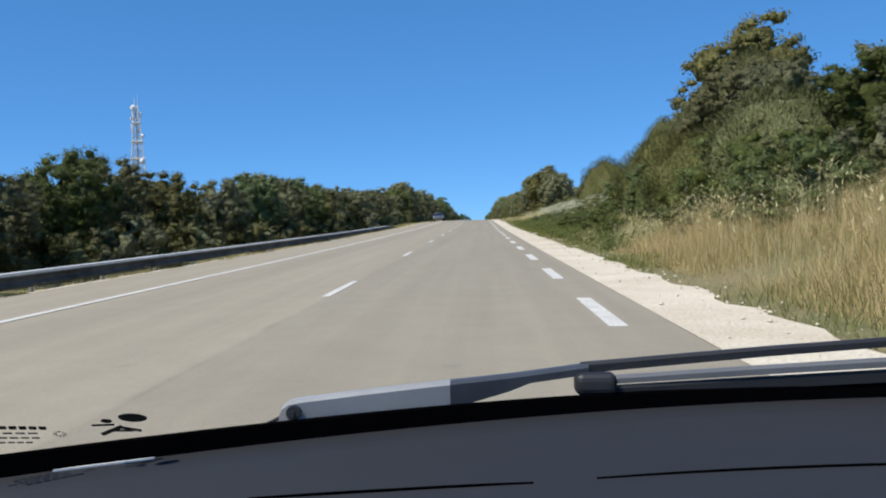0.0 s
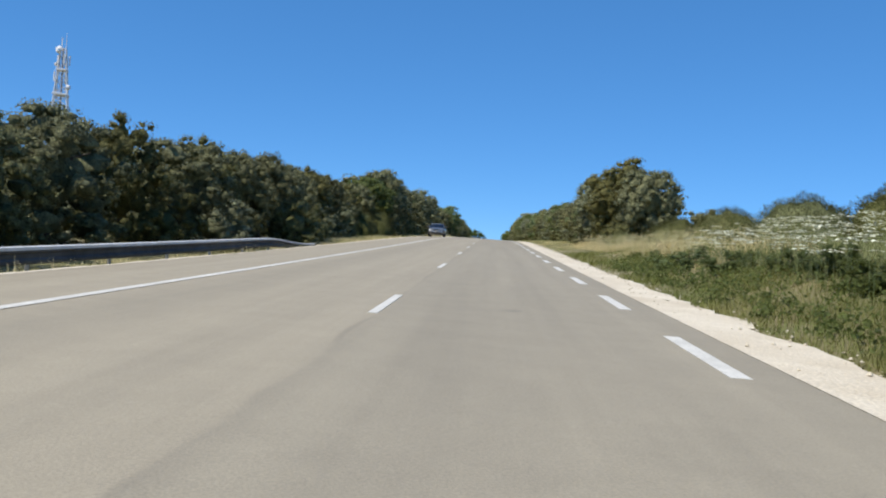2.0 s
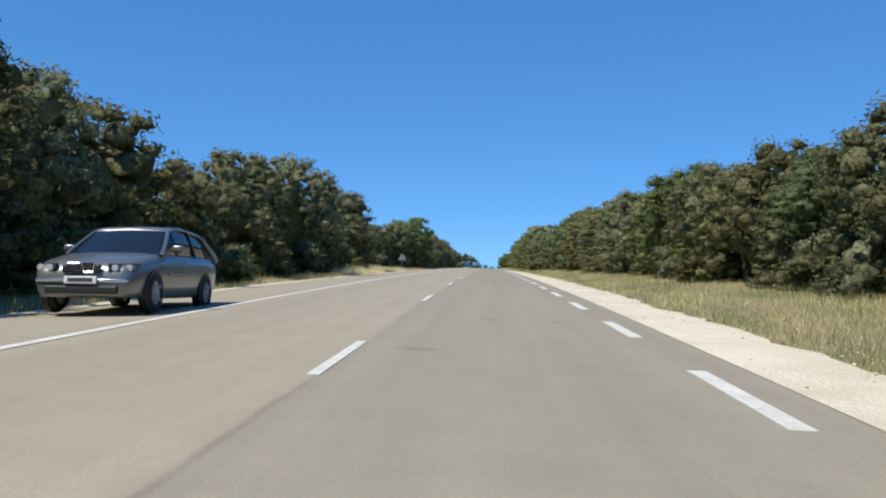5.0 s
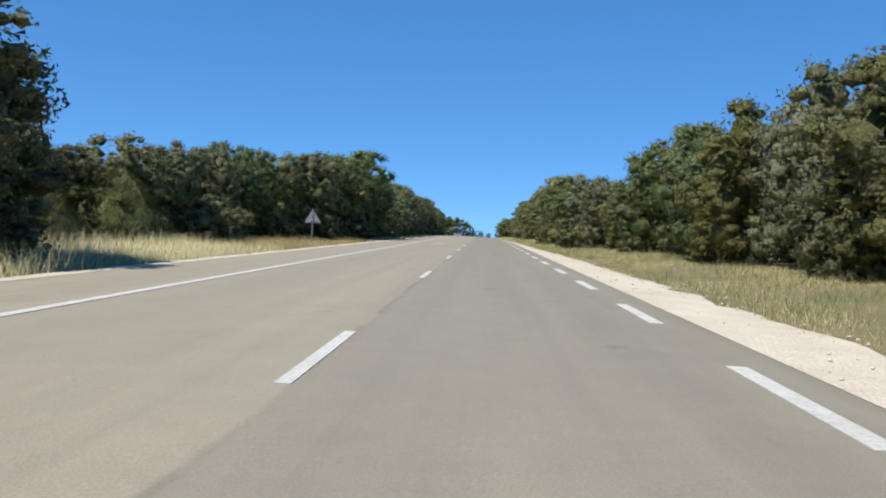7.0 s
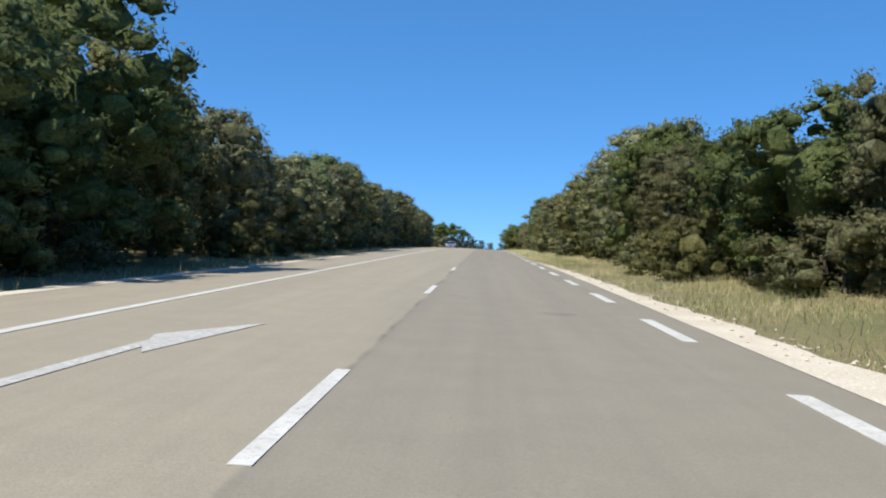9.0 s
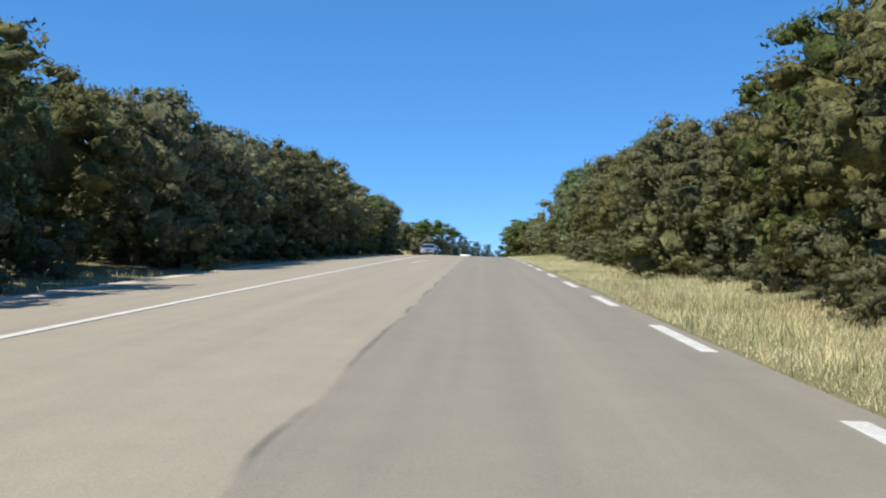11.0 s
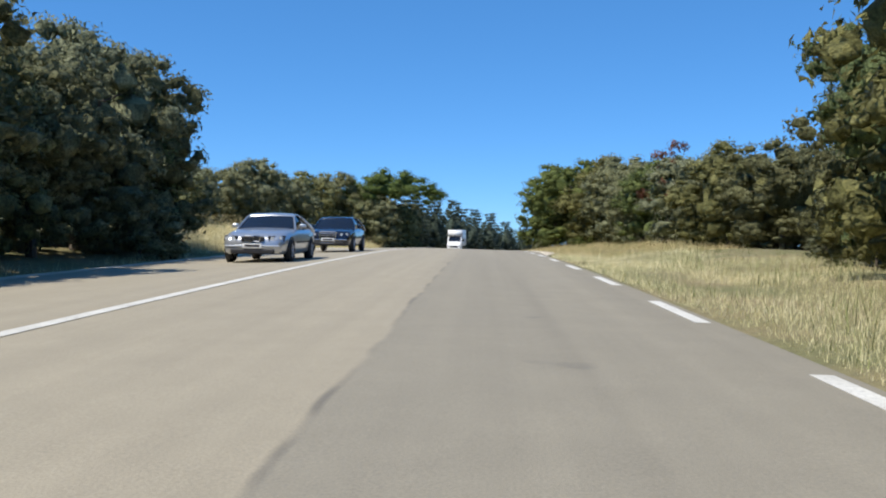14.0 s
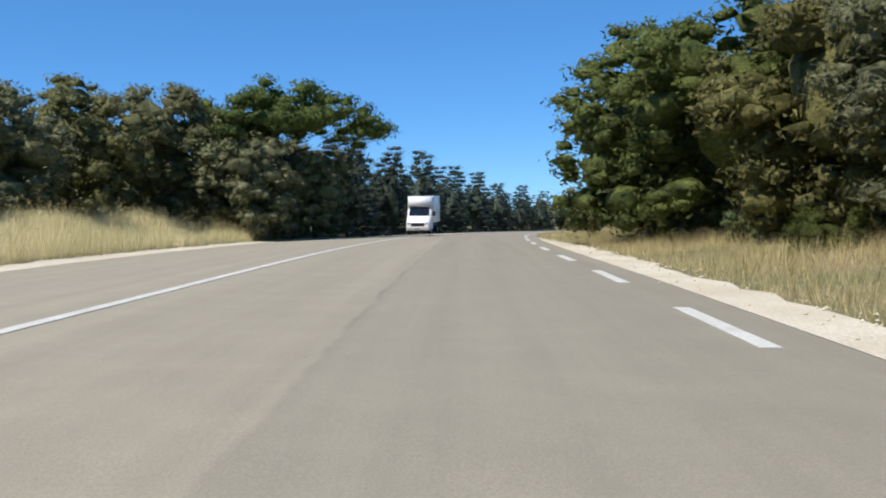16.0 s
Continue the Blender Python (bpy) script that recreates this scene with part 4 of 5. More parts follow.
# loose stones on the shoulders
g = np.random.default_rng(43)
V, F = [], []
OCT = np.array([(1, 0, 0), (0, 1, 0), (-1, 0, 0), (0, -1, 0), (0, 0, 0.8), (0, 0, -0.5)])
for _ in range(5200):
    y = g.uniform(-30, 276) if g.uniform() < 0.8 else g.uniform(398, 452)
    if g.uniform() < 0.7:
        u = float(gravel_out(y)) + g.normal() * 0.28
    else:
        u = float(right_edge(y)) + 0.1 + (float(gravel_out(y)) - float(right_edge(y))) * g.uniform(0, 1)
    s = 0.008 + 0.03 * g.uniform(0, 1) ** 4
    c = np.array(at(u, y, 0.008 + s * 0.3))
    i = len(V)
    V += [c + o * s * g.uniform(0.7, 1.3, 3) for o in OCT]
    F += [(i + a, i + b, i + 4) for a, b in ((0, 1), (1, 2), (2, 3), (3, 0))] + [(i + b, i + a, i + 5) for a, b in ((0, 1), (1, 2), (2, 3), (3, 0))]
tagged(mesh_ob("loose_stones", V, F, GRAVEL), "loose pale limestone chips along the shoulder", "stones", kind="stuff")


def rounded_box(bm, sx, sy, sz, centre=(0, 0, 0), bevel=0.02, segments=2):
    r = bmesh.ops.create_cube(bm, size=1)
    vs = r["verts"]
    for v in vs:
        v.co = Vector((v.co.x * sx + centre[0], v.co.y * sy + centre[1], v.co.z * sz + centre[2]))
    if bevel:
        es = list({e for v in vs for e in v.link_edges})
        bmesh.ops.bevel(bm, geom=es, offset=bevel, segments=segments, affect="EDGES", profile=0.5)


def cyl(bm, r, depth, m, sides=20, r2=None):
    bmesh.ops.create_cone(bm, cap_ends=True, segments=sides, radius1=r, radius2=r if r2 is None else r2, depth=depth, matrix=m)


# litter on the shoulder
bm = bmesh.new()
rounded_box(bm, 0.34, 0.2, 0.13, (0, 0, 0.06), 0.05, 3)
for v in bm.verts:
    v.co += Vector((noise.noise(v.co * 9) * 0.03, noise.noise(v.co * 9 + Vector((5, 0, 0))) * 0.03, noise.noise(v.co * 7) * 0.02))
stone = part("pale_stone", bm, plain("chalk_white_stone", (0.72, 0.70, 0.66), 0.9, 0, 0.1, 14), None, "", True)
stone.matrix_world = Matrix.Translation(at(5.35, 33.6)) @ Matrix.Rotation(0.4, 4, "Z") @ Matrix.Scale(0.66, 4)
tagged(stone, "chalk-white stone lying at the edge of the gravel", "stone")

# ---- guard rail ----
rail = tagged(new("guard_rail"), "galvanised steel guard rail on short posts, face shade and sunlit top in its colours", "guard rail")
RU = -7.05


def rail_drop(y):
    return 0.42 * soft_step((y - 70.0) / 9.0)


prof = [(-0.012, 0.315), (0.045, 0.29), (0.05, 0.235), (0.0, 0.195), (0.0, 0.12), (0.05, 0.08), (0.045, 0.025), (-0.012, 0.0), (-0.03, 0.0), (-0.03, 0.315)]
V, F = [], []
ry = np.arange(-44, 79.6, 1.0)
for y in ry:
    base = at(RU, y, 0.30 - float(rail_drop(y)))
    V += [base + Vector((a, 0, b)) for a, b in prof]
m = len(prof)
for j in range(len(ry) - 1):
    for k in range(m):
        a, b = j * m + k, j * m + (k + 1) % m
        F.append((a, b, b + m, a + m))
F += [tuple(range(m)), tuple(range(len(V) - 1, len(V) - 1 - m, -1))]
# shade on the road-side face is put into its dark patchy colour
mesh_ob("beam", V, F, plain("shaded_rail_face", (0.085, 0.080, 0.074), 0.85, 0.0, 0.7, 0.5), rail)
# added bright strip: sunlight along the beam's top, as a pale colour
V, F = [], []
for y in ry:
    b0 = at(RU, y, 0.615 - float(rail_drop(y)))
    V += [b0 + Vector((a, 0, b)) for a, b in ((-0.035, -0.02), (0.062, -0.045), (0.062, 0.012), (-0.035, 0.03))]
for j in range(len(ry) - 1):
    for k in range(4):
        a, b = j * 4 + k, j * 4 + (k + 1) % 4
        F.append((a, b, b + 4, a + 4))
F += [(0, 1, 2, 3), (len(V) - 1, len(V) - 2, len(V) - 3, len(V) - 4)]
mesh_ob("sunlit_edge_strip", V, F, plain("sunlit_rail_edge", (0.62, 0.62, 0.61), 0.5, 0.2, 0.15, 2), rail)
bm = bmesh.new()
rounded_box(bm, 0.055, 0.10, 0.75, (0, 0, 0.25), 0.008, 1)
post0 = part("post", bm, STEEL, rail)
for i, y in enumerate(np.arange(-43.0, 74, 3.45)):
    o = post0 if i == 0 else new("post", post0.data)
    o.parent = rail
    o.location = at(RU - 0.08, float(y), 0.0)

# ---- warning sign, seen from behind ----
sign = tagged(new("warning_sign"), "triangular warning sign seen from its bare grey back", "road sign")
sp = at(-9.1, 225.2)
sign.matrix_world = Matrix.Translation(sp)
bm = bmesh.new()
cyl(bm, 0.035, 2.2, Matrix.Translation((0, 0.03, 0.9)), 14)
part("post", bm, STEEL, sign)
bm = bmesh.new()


def triangle(bm, side, y0, y1, zc, cut=0.06):
    pts = []
    hgt = side * 0.866
    cs = [(-side / 2, zc - hgt / 3), (side / 2, zc - hgt / 3), (0, zc + hgt * 2 / 3)]
    for k in range(3):
        a, p, b = Vector(cs[k - 1]), Vector(cs[k]), Vector(cs[(k + 1) % 3])
        pts += [p + (a - p).normalized() * cut, p + (a - p).normalized() * cut * 0.3 + (b - p).normalized() * cut * 0.3, p + (b - p).normalized() * cut]
    f0 = [bm.verts.new((p.x, y0, p.y)) for p in pts]
    f1 = [bm.verts.new((p.x, y1, p.y)) for p in pts]
    bm.faces.new(f0)
    bm.faces.new(f1[::-1])
    for k in range(len(pts)):
        bm.faces.new((f0[k], f1[k], f1[(k + 1) % len(pts)], f0[(k + 1) % len(pts)]))


triangle(bm, 1.0, 0.075, 0.10, 1.42)
part("plate", bm, SIGN_BACK, sign)
bm = bmesh.new()
for z in (1.25, 1.62):
    rounded_box(bm, 0.60 if z < 1.5 else 0.26, 0.03, 0.04, (0, 0.055, z), 0.006, 1)
part("bracket", bm, STEEL, sign)

# ---- radio mast beyond the wood ----
mast = tagged(new("radio_mast"), "tall white lattice radio mast with dishes above the wood", "mast")
base = at(-84.0, 203.0)
mast.matrix_world = Matrix.Translation(base) @ Matrix.Rotation(0.35, 4, "Z")
MH = 40.0 - base.z


def mast_r(z):
    return float(np.interp(z, (0, MH - 16, MH), (3.2, 2.3, 0.75)))


for k in range(4):
    bm = bmesh.new()
    a = math.tau * (k + 0.5) / 4
    zs = np.linspace(0, MH, 9)
    for z0, z1 in zip(zs[:-1], zs[1:]):
        limb(bm, (math.cos(a) * mast_r(z0), math.sin(a) * mast_r(z0), z0), (math.cos(a) * mast_r(z1), math.sin(a) * mast_r(z1), z1), 0.12, 0.11, 8)
    part("leg", bm, WHITE_STEEL, mast)
zs = np.concatenate([np.arange(0, MH - 16, 3.0), np.arange(MH - 16, MH, 1.6), [MH]])
for j, (z0, z1) in enumerate(zip(zs[:-1], zs[1:])):
    bm = bmesh.new()
    for k in range(4):
        a, b = math.tau * (k + 0.5) / 4, math.tau * (k + 1.5) / 4
        p = lambda ang, z: (math.cos(ang) * mast_r(z), math.sin(ang) * mast_r(z), z)
        limb(bm, p(a, z0), p(b, z1), 0.045, 0.045, 5)
        limb(bm, p(b, z0), p(a, z1), 0.045, 0.045, 5)
        limb(bm, p(a, z1), p(b, z1), 0.07, 0.07, 5)
    part("bracing", bm, STEEL if j % 3 else WHITE_STEEL, mast)
for z in (MH - 4.2, MH - 9.0, MH - 13.4):
    bm = bmesh.new()
    rounded_box(bm, mast_r(z) * 1.75, mast_r(z) * 1.75, 0.35, (0, 0, z), 0.05, 1)
    part("platform", bm, WHITE_STEEL, mast)
for ang, z, r in ((3.9, MH - 0.4, 0.75), (5.6, MH - 7.6, 0.55), (5.2, MH - 14.2, 0.8), (2.6, MH - 3.0, 0.5)):
    bm = bmesh.new()
    rr = mast_r(z) + 0.45
    cyl(bm, r, 0.45, Matrix.Translation((math.cos(ang) * rr, math.sin(ang) * rr, z)) @ Matrix.Rotation(ang, 4, "Z") @ Matrix.Rotation(math.pi / 2, 4, "Y"), 20, r * 0.55)
    limb(bm, (0, 0, z), (math.cos(ang) * rr, math.sin(ang) * rr, z), 0.06, 0.06, 6)
    part("dish_antenna", bm, WHITE_STEEL, mast, "round white dish antenna")
for a, hh in ((0.5, 3.2), (2.2, 2.4), (4.0, 2.0)):
    bm = bmesh.new()
    limb(bm, (math.cos(a) * 0.5, math.sin(a) * 0.5, MH - 0.5), (math.cos(a) * 0.5, math.sin(a) * 0.5, MH + hh), 0.07, 0.04, 6)
    part("whip_antenna", bm, WHITE_STEEL, mast)
for k in range(5):
    bm = bmesh.new()
    a = k * math.tau / 5
    z = MH - 2.2 - (k % 2) * 3.4
    rounded_box(bm, 0.3, 0.2, 1.9, (math.cos(a) * (mast_r(z) + 0.25), math.sin(a) * (mast_r(z) + 0.25), z), 0.05, 1)
    part("panel_antenna", bm, WHITE_STEEL, mast)
bm = bmesh.new()
limb(bm, (0, 0, 0), (0, 0, MH), 0.22, 0.16, 8)
part("cable_ladder", bm, plain("cable_grey", (0.30, 0.27, 0.26), 0.7, 0, 0.2, 2), mast)
bm = bmesh.new()
rounded_box(bm, 5.5, 5.5, 1.0, (0, 0, -0.3), 0.06, 1)
part("footing", bm, plain("concrete", (0.42, 0.41, 0.38), 0.9, 0, 0.15, 3), mast)

# ---- vehicles on the oncoming lane ----
TYRE = plain("tyre_rubber", (0.022, 0.022, 0.023), 0.85, 0, 0.2, 20)
RIM = plain("alloy_rim", (0.36, 0.36, 0.37), 0.4, 0.35, 0.1, 9)
BLACK = plain("black_trim", (0.018, 0.018, 0.02), 0.5, 0, 0.2, 12)
TINT = plain("tinted_glass", (0.010, 0.014, 0.024), 0.06, 0, 0.1, 2)
LAMP = plain("headlamp_lens", (0.62, 0.66, 0.70), 0.12, 0.3, 0.15, 18)
PLATE = plain("plate_white", (0.72, 0.72, 0.70), 0.5, 0, 0.04, 5)
BARS = plain("plate_bars", (0.05, 0.05, 0.06), 0.6, 0, 0.1, 5)
CHROME = plain("chrome_trim", (0.75, 0.76, 0.78), 0.15, 1.0, 0.05, 6)


def loft(rings):
    bm = bmesh.new()
    R = [[bm.verts.new(p) for p in ring] for ring in rings]
    n = len(R[0])
    for a, b in zip(R[:-1], R[1:]):
        for k in range(n):
            bm.faces.new((a[k], a[(k + 1) % n], b[(k + 1) % n], b[k]))
    bm.faces.new(R[0][::-1])
    bm.faces.new(R[-1])
    bmesh.ops.recalc_face_normals(bm, faces=bm.faces[:])
    return bm


def slab(bm, quad, thick):
    """A sheet through the given corners, given a thickness inwards."""
    q = [Vector(p) for p in quad]
    nrm = (q[1] - q[0]).cross(q[2] - q[0]).normalized()
    a = [bm.verts.new(p) for p in q]
    b = [bm.verts.new(p - nrm * thick) for p in q]
    bm.faces.new(a)
    bm.faces.new(b[::-1])
    for k in range(len(q)):
        bm.faces.new((a[k], b[k], b[(k + 1) % len(q)], a[(k + 1) % len(q)]))


def wheel(parent, x, y, r, w, side):
    rings = []
    for k in range(24):
        t = k * math.tau / 24
        ring = [(-w / 2, r * 0.66), (-w / 2, r * 0.93), (-w * 0.36, r), (w * 0.36, r), (w / 2, r * 0.93), (w / 2, r * 0.66)]
        rings.append([(a, b * math.cos(t), b * math.sin(t)) for a, b in ring])
    bm = bmesh.new()
    R = [[bm.verts.new(p) for p in ring] for ring in rings]
    for k in range(24):
        a, b = R[k], R[(k + 1) % 24]
        for j in range(6):
            bm.faces.new((a[j], a[(j + 1) % 6], b[(j + 1) % 6], b[j]))
    bmesh.ops.recalc_face_normals(bm, faces=bm.faces[:])
    hub = part("wheel", bm, TYRE, parent)
    hub.location = (x, y, r)
    bm = bmesh.new()
    turn = Matrix.Rotation(math.pi / 2, 4, "Y")
    cyl(bm, r * 0.67, w * 0.78, turn, 24)
    for k in range(5):
        a = k * math.tau / 5
        limb(bm, (side * w * 0.40, 0, 0), (side * w * 0.40, math.cos(a) * r * 0.64, math.sin(a) * r * 0.64), r * 0.13, r * 0.11, 6)
    cyl(bm, r * 0.16, w * 0.96, turn, 12)
    part("rim", bm, RIM, hub, "pale alloy rim")
    return hub


def car(name, label, paint, u, y, spec):
    """A car that faces the oncoming way: lofted body, glasshouse, wheels, lamps."""
    L, W, H, r = spec["L"], spec["W"] / 2, spec["H"], spec["r"]
    ob = tagged(new(name), label, "car", "oncoming cars")
    rings = []
    for fy, top, wd, sill in spec["stations"]:
        w = W * wd
        yy = fy * L
        half = [(0.0, top + 0.025), (w * 0.5, top + 0.018), (w * 0.84, top - 0.005), (w * 0.95, top - 0.05), (w * 1.0, top - 0.18), (w * 0.995, (top + sill) / 2 - 0.05), (w * 0.96, sill + 0.06), (w * 0.88, sill)]
        rings.append([(x, yy, z) for x, z in half] + [(-x, yy, z) for x, z in half[::-1] if x > 0])
    body = part("body", loft(rings), paint, ob, "", True)
    # glasshouse: one curved shell of tinted panes under a painted roof with pillars
    yc, yt, yr, yb = (spec[k] * L for k in ("cowl", "roof_front", "roof_rear", "deck"))
    zb, zt, wb, wt = spec["belt"], H, W * 0.93, W * 0.70
    ey = np.linspace(yc, yb, 41)
    ez = np.interp(-ey, [-v for v in (yc, yt, yt + (yr - yt) * 0.4, yr, yb)], (zb - 0.02, zt - 0.035, zt, zt - spec.get("tail", 0.07), zb - 0.02))
    for _ in range(3):
        ez[1:-1] = (ez[:-2] + 2 * ez[1:-1] + ez[2:]) / 4

    def rim_at(y, out=0.0):
        """Half width and height of the roof's edge at y."""
        z = float(np.interp(-y, -ey, ez))
        k = max(0.0, (z - zb) / (zt - zb))
        return wb - (wb - wt) * k ** 1.25 + out, z

    def shell(y0, y1, n, out, low):
        rings = []
        for k in range(n + 1):
            y = y0 + (y1 - y0) * k / n
            w, z = rim_at(y, out)
            base = zb - 0.03 if low else z - 0.05
            side = wb + out if low else w + 0.012
            rings.append([(-side, y, base), (-w, y, z - 0.045 + out), (-w * 0.86, y, z - 0.008 + out), (0, y, z + 0.012 + out), (w * 0.86, y, z - 0.008 + out), (w, y, z - 0.045 + out), (side, y, base)])
        return loft(rings)

    edges = ((yc, yt * 0.96 + yc * 0.04, "windscreen"), (yt * 0.96 + yc * 0.04, yr, "side_window"), (yr, yb, "rear_window"))
    for y0, y1, nm in edges:
        part(nm, shell(y0, y1, 10, 0.0, True), TINT, ob, "dark tinted glass", True)
    part("roof", shell(yt * 0.9 + yc * 0.1, yr, 14, 0.010, False), paint, ob, "", True)

    def rail_along(y0, y1, r0, r1, sx, mat, lift=-0.03):
        bm = bmesh.new()
        for k in range(8):
            p = [y0 + (y1 - y0) * (k + j) / 8 for j in (0, 1.03)]
            q = [(sx * (rim_at(v)[0] + 0.004), v, rim_at(v)[1] + lift) for v in p]
            limb(bm, q[0], q[1], r0 + (r1 - r0) * k / 8, r0 + (r1 - r0) * (k + 1) / 8, 8)
        part("pillar", bm, mat, ob, "", True)

    for sx in (-1, 1):
        rail_along(yc, yt, 0.034, 0.030, sx, paint)
        rail_along(yt, yr, 0.026, 0.028, sx, paint)
        rail_along(yr, yb, 0.034, 0.07, sx, paint)
        bm = bmesh.new()
        ym = yt * 0.42 + yr * 0.58
        limb(bm, (sx * (wb + 0.002), ym + 0.05, zb - 0.02), (sx * (rim_at(ym)[0] + 0.004), ym, rim_at(ym)[1] - 0.04), 0.028, 0.022, 6)
        part("pillar", bm, BLACK, ob, "", True)
        bm = bmesh.new()
        rounded_box(bm, 0.2, 0.11, 0.13, (sx * (W + 0.09), yc - 0.42, zb + 0.09), 0.035, 2)
        part("mirror", bm, paint, ob, "", True)
        bm = bmesh.new()
        slab(bm, [(sx * W * 0.93, L * 0.5 - 0.16, spec["lamp"] - 0.07), (sx * W * 0.95, L * 0.5 - 0.28, spec["lamp"] + 0.08), (sx * W * 0.48, L * 0.5 + 0.0, spec["lamp"] + 0.07), (sx * W * 0.50, L * 0.5 + 0.015, spec["lamp"] - 0.06)][:: -sx], 0.05)
        lens = part("headlight", bm, BLACK, ob, "dark housing with bright round lamps")
        for cx in (0.60, 0.82):
            bm = bmesh.new()
            cyl(bm, 0.052, 0.03, Matrix.Translation((sx * W * cx, L * 0.5 - (0.015 if cx < 0.7 else 0.10), spec["lamp"] + 0.005)) @ Matrix.Rotation(math.pi / 2, 4, "X"), 16)
            part("lamp", bm, LAMP, lens, "bright round lamp")
        for yy in (spec["front"] * L, spec["rear"] * L):
            # black disc on the uncut flank stands for the shade inside the wheel arch
            bm = bmesh.new()
            cyl(bm, r * 1.16, 0.10, Matrix.Translation((sx * (W - 0.045), yy, r * 1.04)) @ Matrix.Rotation(math.pi / 2, 4, "Y"), 28)
            part("arch_shade_disc", bm, BLACK, ob)
            wheel(ob, sx * (W - 0.075), yy, r, 0.21, sx)
        bm = bmesh.new()
        rounded_box(bm, 0.015, L * 0.40, 0.05, (sx * (W + 0.002), -0.02 * L, zb - 0.36), 0.005, 1)
        part("side_strip", bm, BLACK if spec.get("dark_strip") else paint, ob)
        bm = bmesh.new()
        rounded_box(bm, 0.02, 0.14, 0.03, (sx * (W + 0.004), -0.02 * L, zb - 0.13), 0.008, 1)
        part("door_handle", bm, paint, ob)
    fy = L * 0.5
    bm = bmesh.new()
    rounded_box(bm, W * 0.72, 0.06, 0.14, (0, fy + 0.005, spec["lamp"] - 0.01), 0.03, 2)
    grille = part("grille", bm, BLACK, ob)
    if spec.get("tall_grille"):
        bm = bmesh.new()
        for x0, z0, x1, z1 in ((-0.36, 0.12, 0.36, 0.12), (0.36, 0.12, 0.28, -0.34), (0.28, -0.34, -0.28, -0.34), (-0.28, -0.34, -0.36, 0.12)):
            limb(bm, (x0, fy + 0.03, spec["lamp"] + z0), (x1, fy + 0.03, spec["lamp"] + z1), 0.017, 0.017, 6)
        for z in (0.04, -0.04, -0.26):
            limb(bm, (-0.32, fy + 0.028, spec["lamp"] + z), (0.32, fy + 0.028, spec["lamp"] + z), 0.010, 0.010, 5)
        part("grille_frame", bm, CHROME, grille, "chrome frame")
    else:
        bm = bmesh.new()
        for sx in (-1, 1):
            for x0, z0, x1, z1 in ((0.03, 0.07, 0.21, 0.07), (0.21, 0.07, 0.19, -0.07), (0.19, -0.07, 0.04, -0.07), (0.04, -0.07, 0.03, 0.07)):
                limb(bm, (sx * x0, fy + 0.038, spec["lamp"] + z0), (sx * x1, fy + 0.038, spec["lamp"] + z1), 0.011, 0.011, 5)
        part("grille_frame", bm, CHROME, grille, "two chrome-edged openings")
    bm = bmesh.new()
    rounded_box(bm, W * 1.35, 0.08, 0.13, (0, fy + 0.002, spec["lamp"] - 0.34), 0.03, 2)
    part("lower_grille", bm, BLACK, ob)
    bm = bmesh.new()
    rounded_box(bm, W * 1.7, 0.10, 0.05, (0, fy - 0.02, spec["lamp"] - 0.20), 0.02, 2)
    part("bumper_strip", bm, CHROME if spec.get("chrome") else paint, ob)
    bm = bmesh.new()
    rounded_box(bm, 0.52, 0.02, 0.115, (0, fy + 0.055, spec["lamp"] - 0.19), 0.006, 1)
    pl = part("number_plate", bm, PLATE, ob, "white plate with a dark bar")
    bm = bmesh.new()
    rounded_box(bm, 0.40, 0.006, 0.06, (0, fy + 0.067, spec["lamp"] - 0.19), 0, 1)
    part("plate_bar", bm, BARS, pl)
    ob.matrix_world = Matrix.Translation(at(u, y)) @ Matrix.Rotation(math.pi + 0.0, 4, "Z")
    return ob


COUPE = dict(L=4.49, W=1.76, H=1.37, r=0.315, belt=0.90, lamp=0.64, cowl=0.185, roof_front=0.03, roof_rear=-0.19, deck=-0.415, tail=0.09, front=0.315, rear=-0.29, dark_strip=True,
             stations=((-0.50, 0.74, 0.78, 0.36), (-0.485, 0.90, 0.90, 0.28), (-0.40, 0.97, 0.97, 0.24), (-0.25, 0.95, 1.0, 0.21), (0.0, 0.92, 1.0, 0.20), (0.17, 0.92, 1.0, 0.20), (0.30, 0.86, 0.99, 0.21), (0.42, 0.78, 0.96, 0.22), (0.475, 0.71, 0.90, 0.23), (0.50, 0.60, 0.80, 0.26)))
SUV = dict(L=4.85, W=1.86, H=1.50, r=0.345, belt=1.00, lamp=0.73, cowl=0.20, roof_front=0.05, roof_rear=-0.34, deck=-0.46, front=0.305, rear=-0.295, chrome=True, tall_grille=True, tail=0.10,
           stations=((-0.50, 0.88, 0.84, 0.40), (-0.485, 1.02, 0.93, 0.33), (-0.40, 1.04, 0.98, 0.28), (-0.25, 1.03, 1.0, 0.26), (0.0, 1.02, 1.0, 0.25), (0.18, 1.01, 1.0, 0.25), (0.30, 0.96, 0.99, 0.26), (0.42, 0.89, 0.96, 0.27), (0.475, 0.82, 0.90, 0.29), (0.50, 0.69, 0.82, 0.33)))
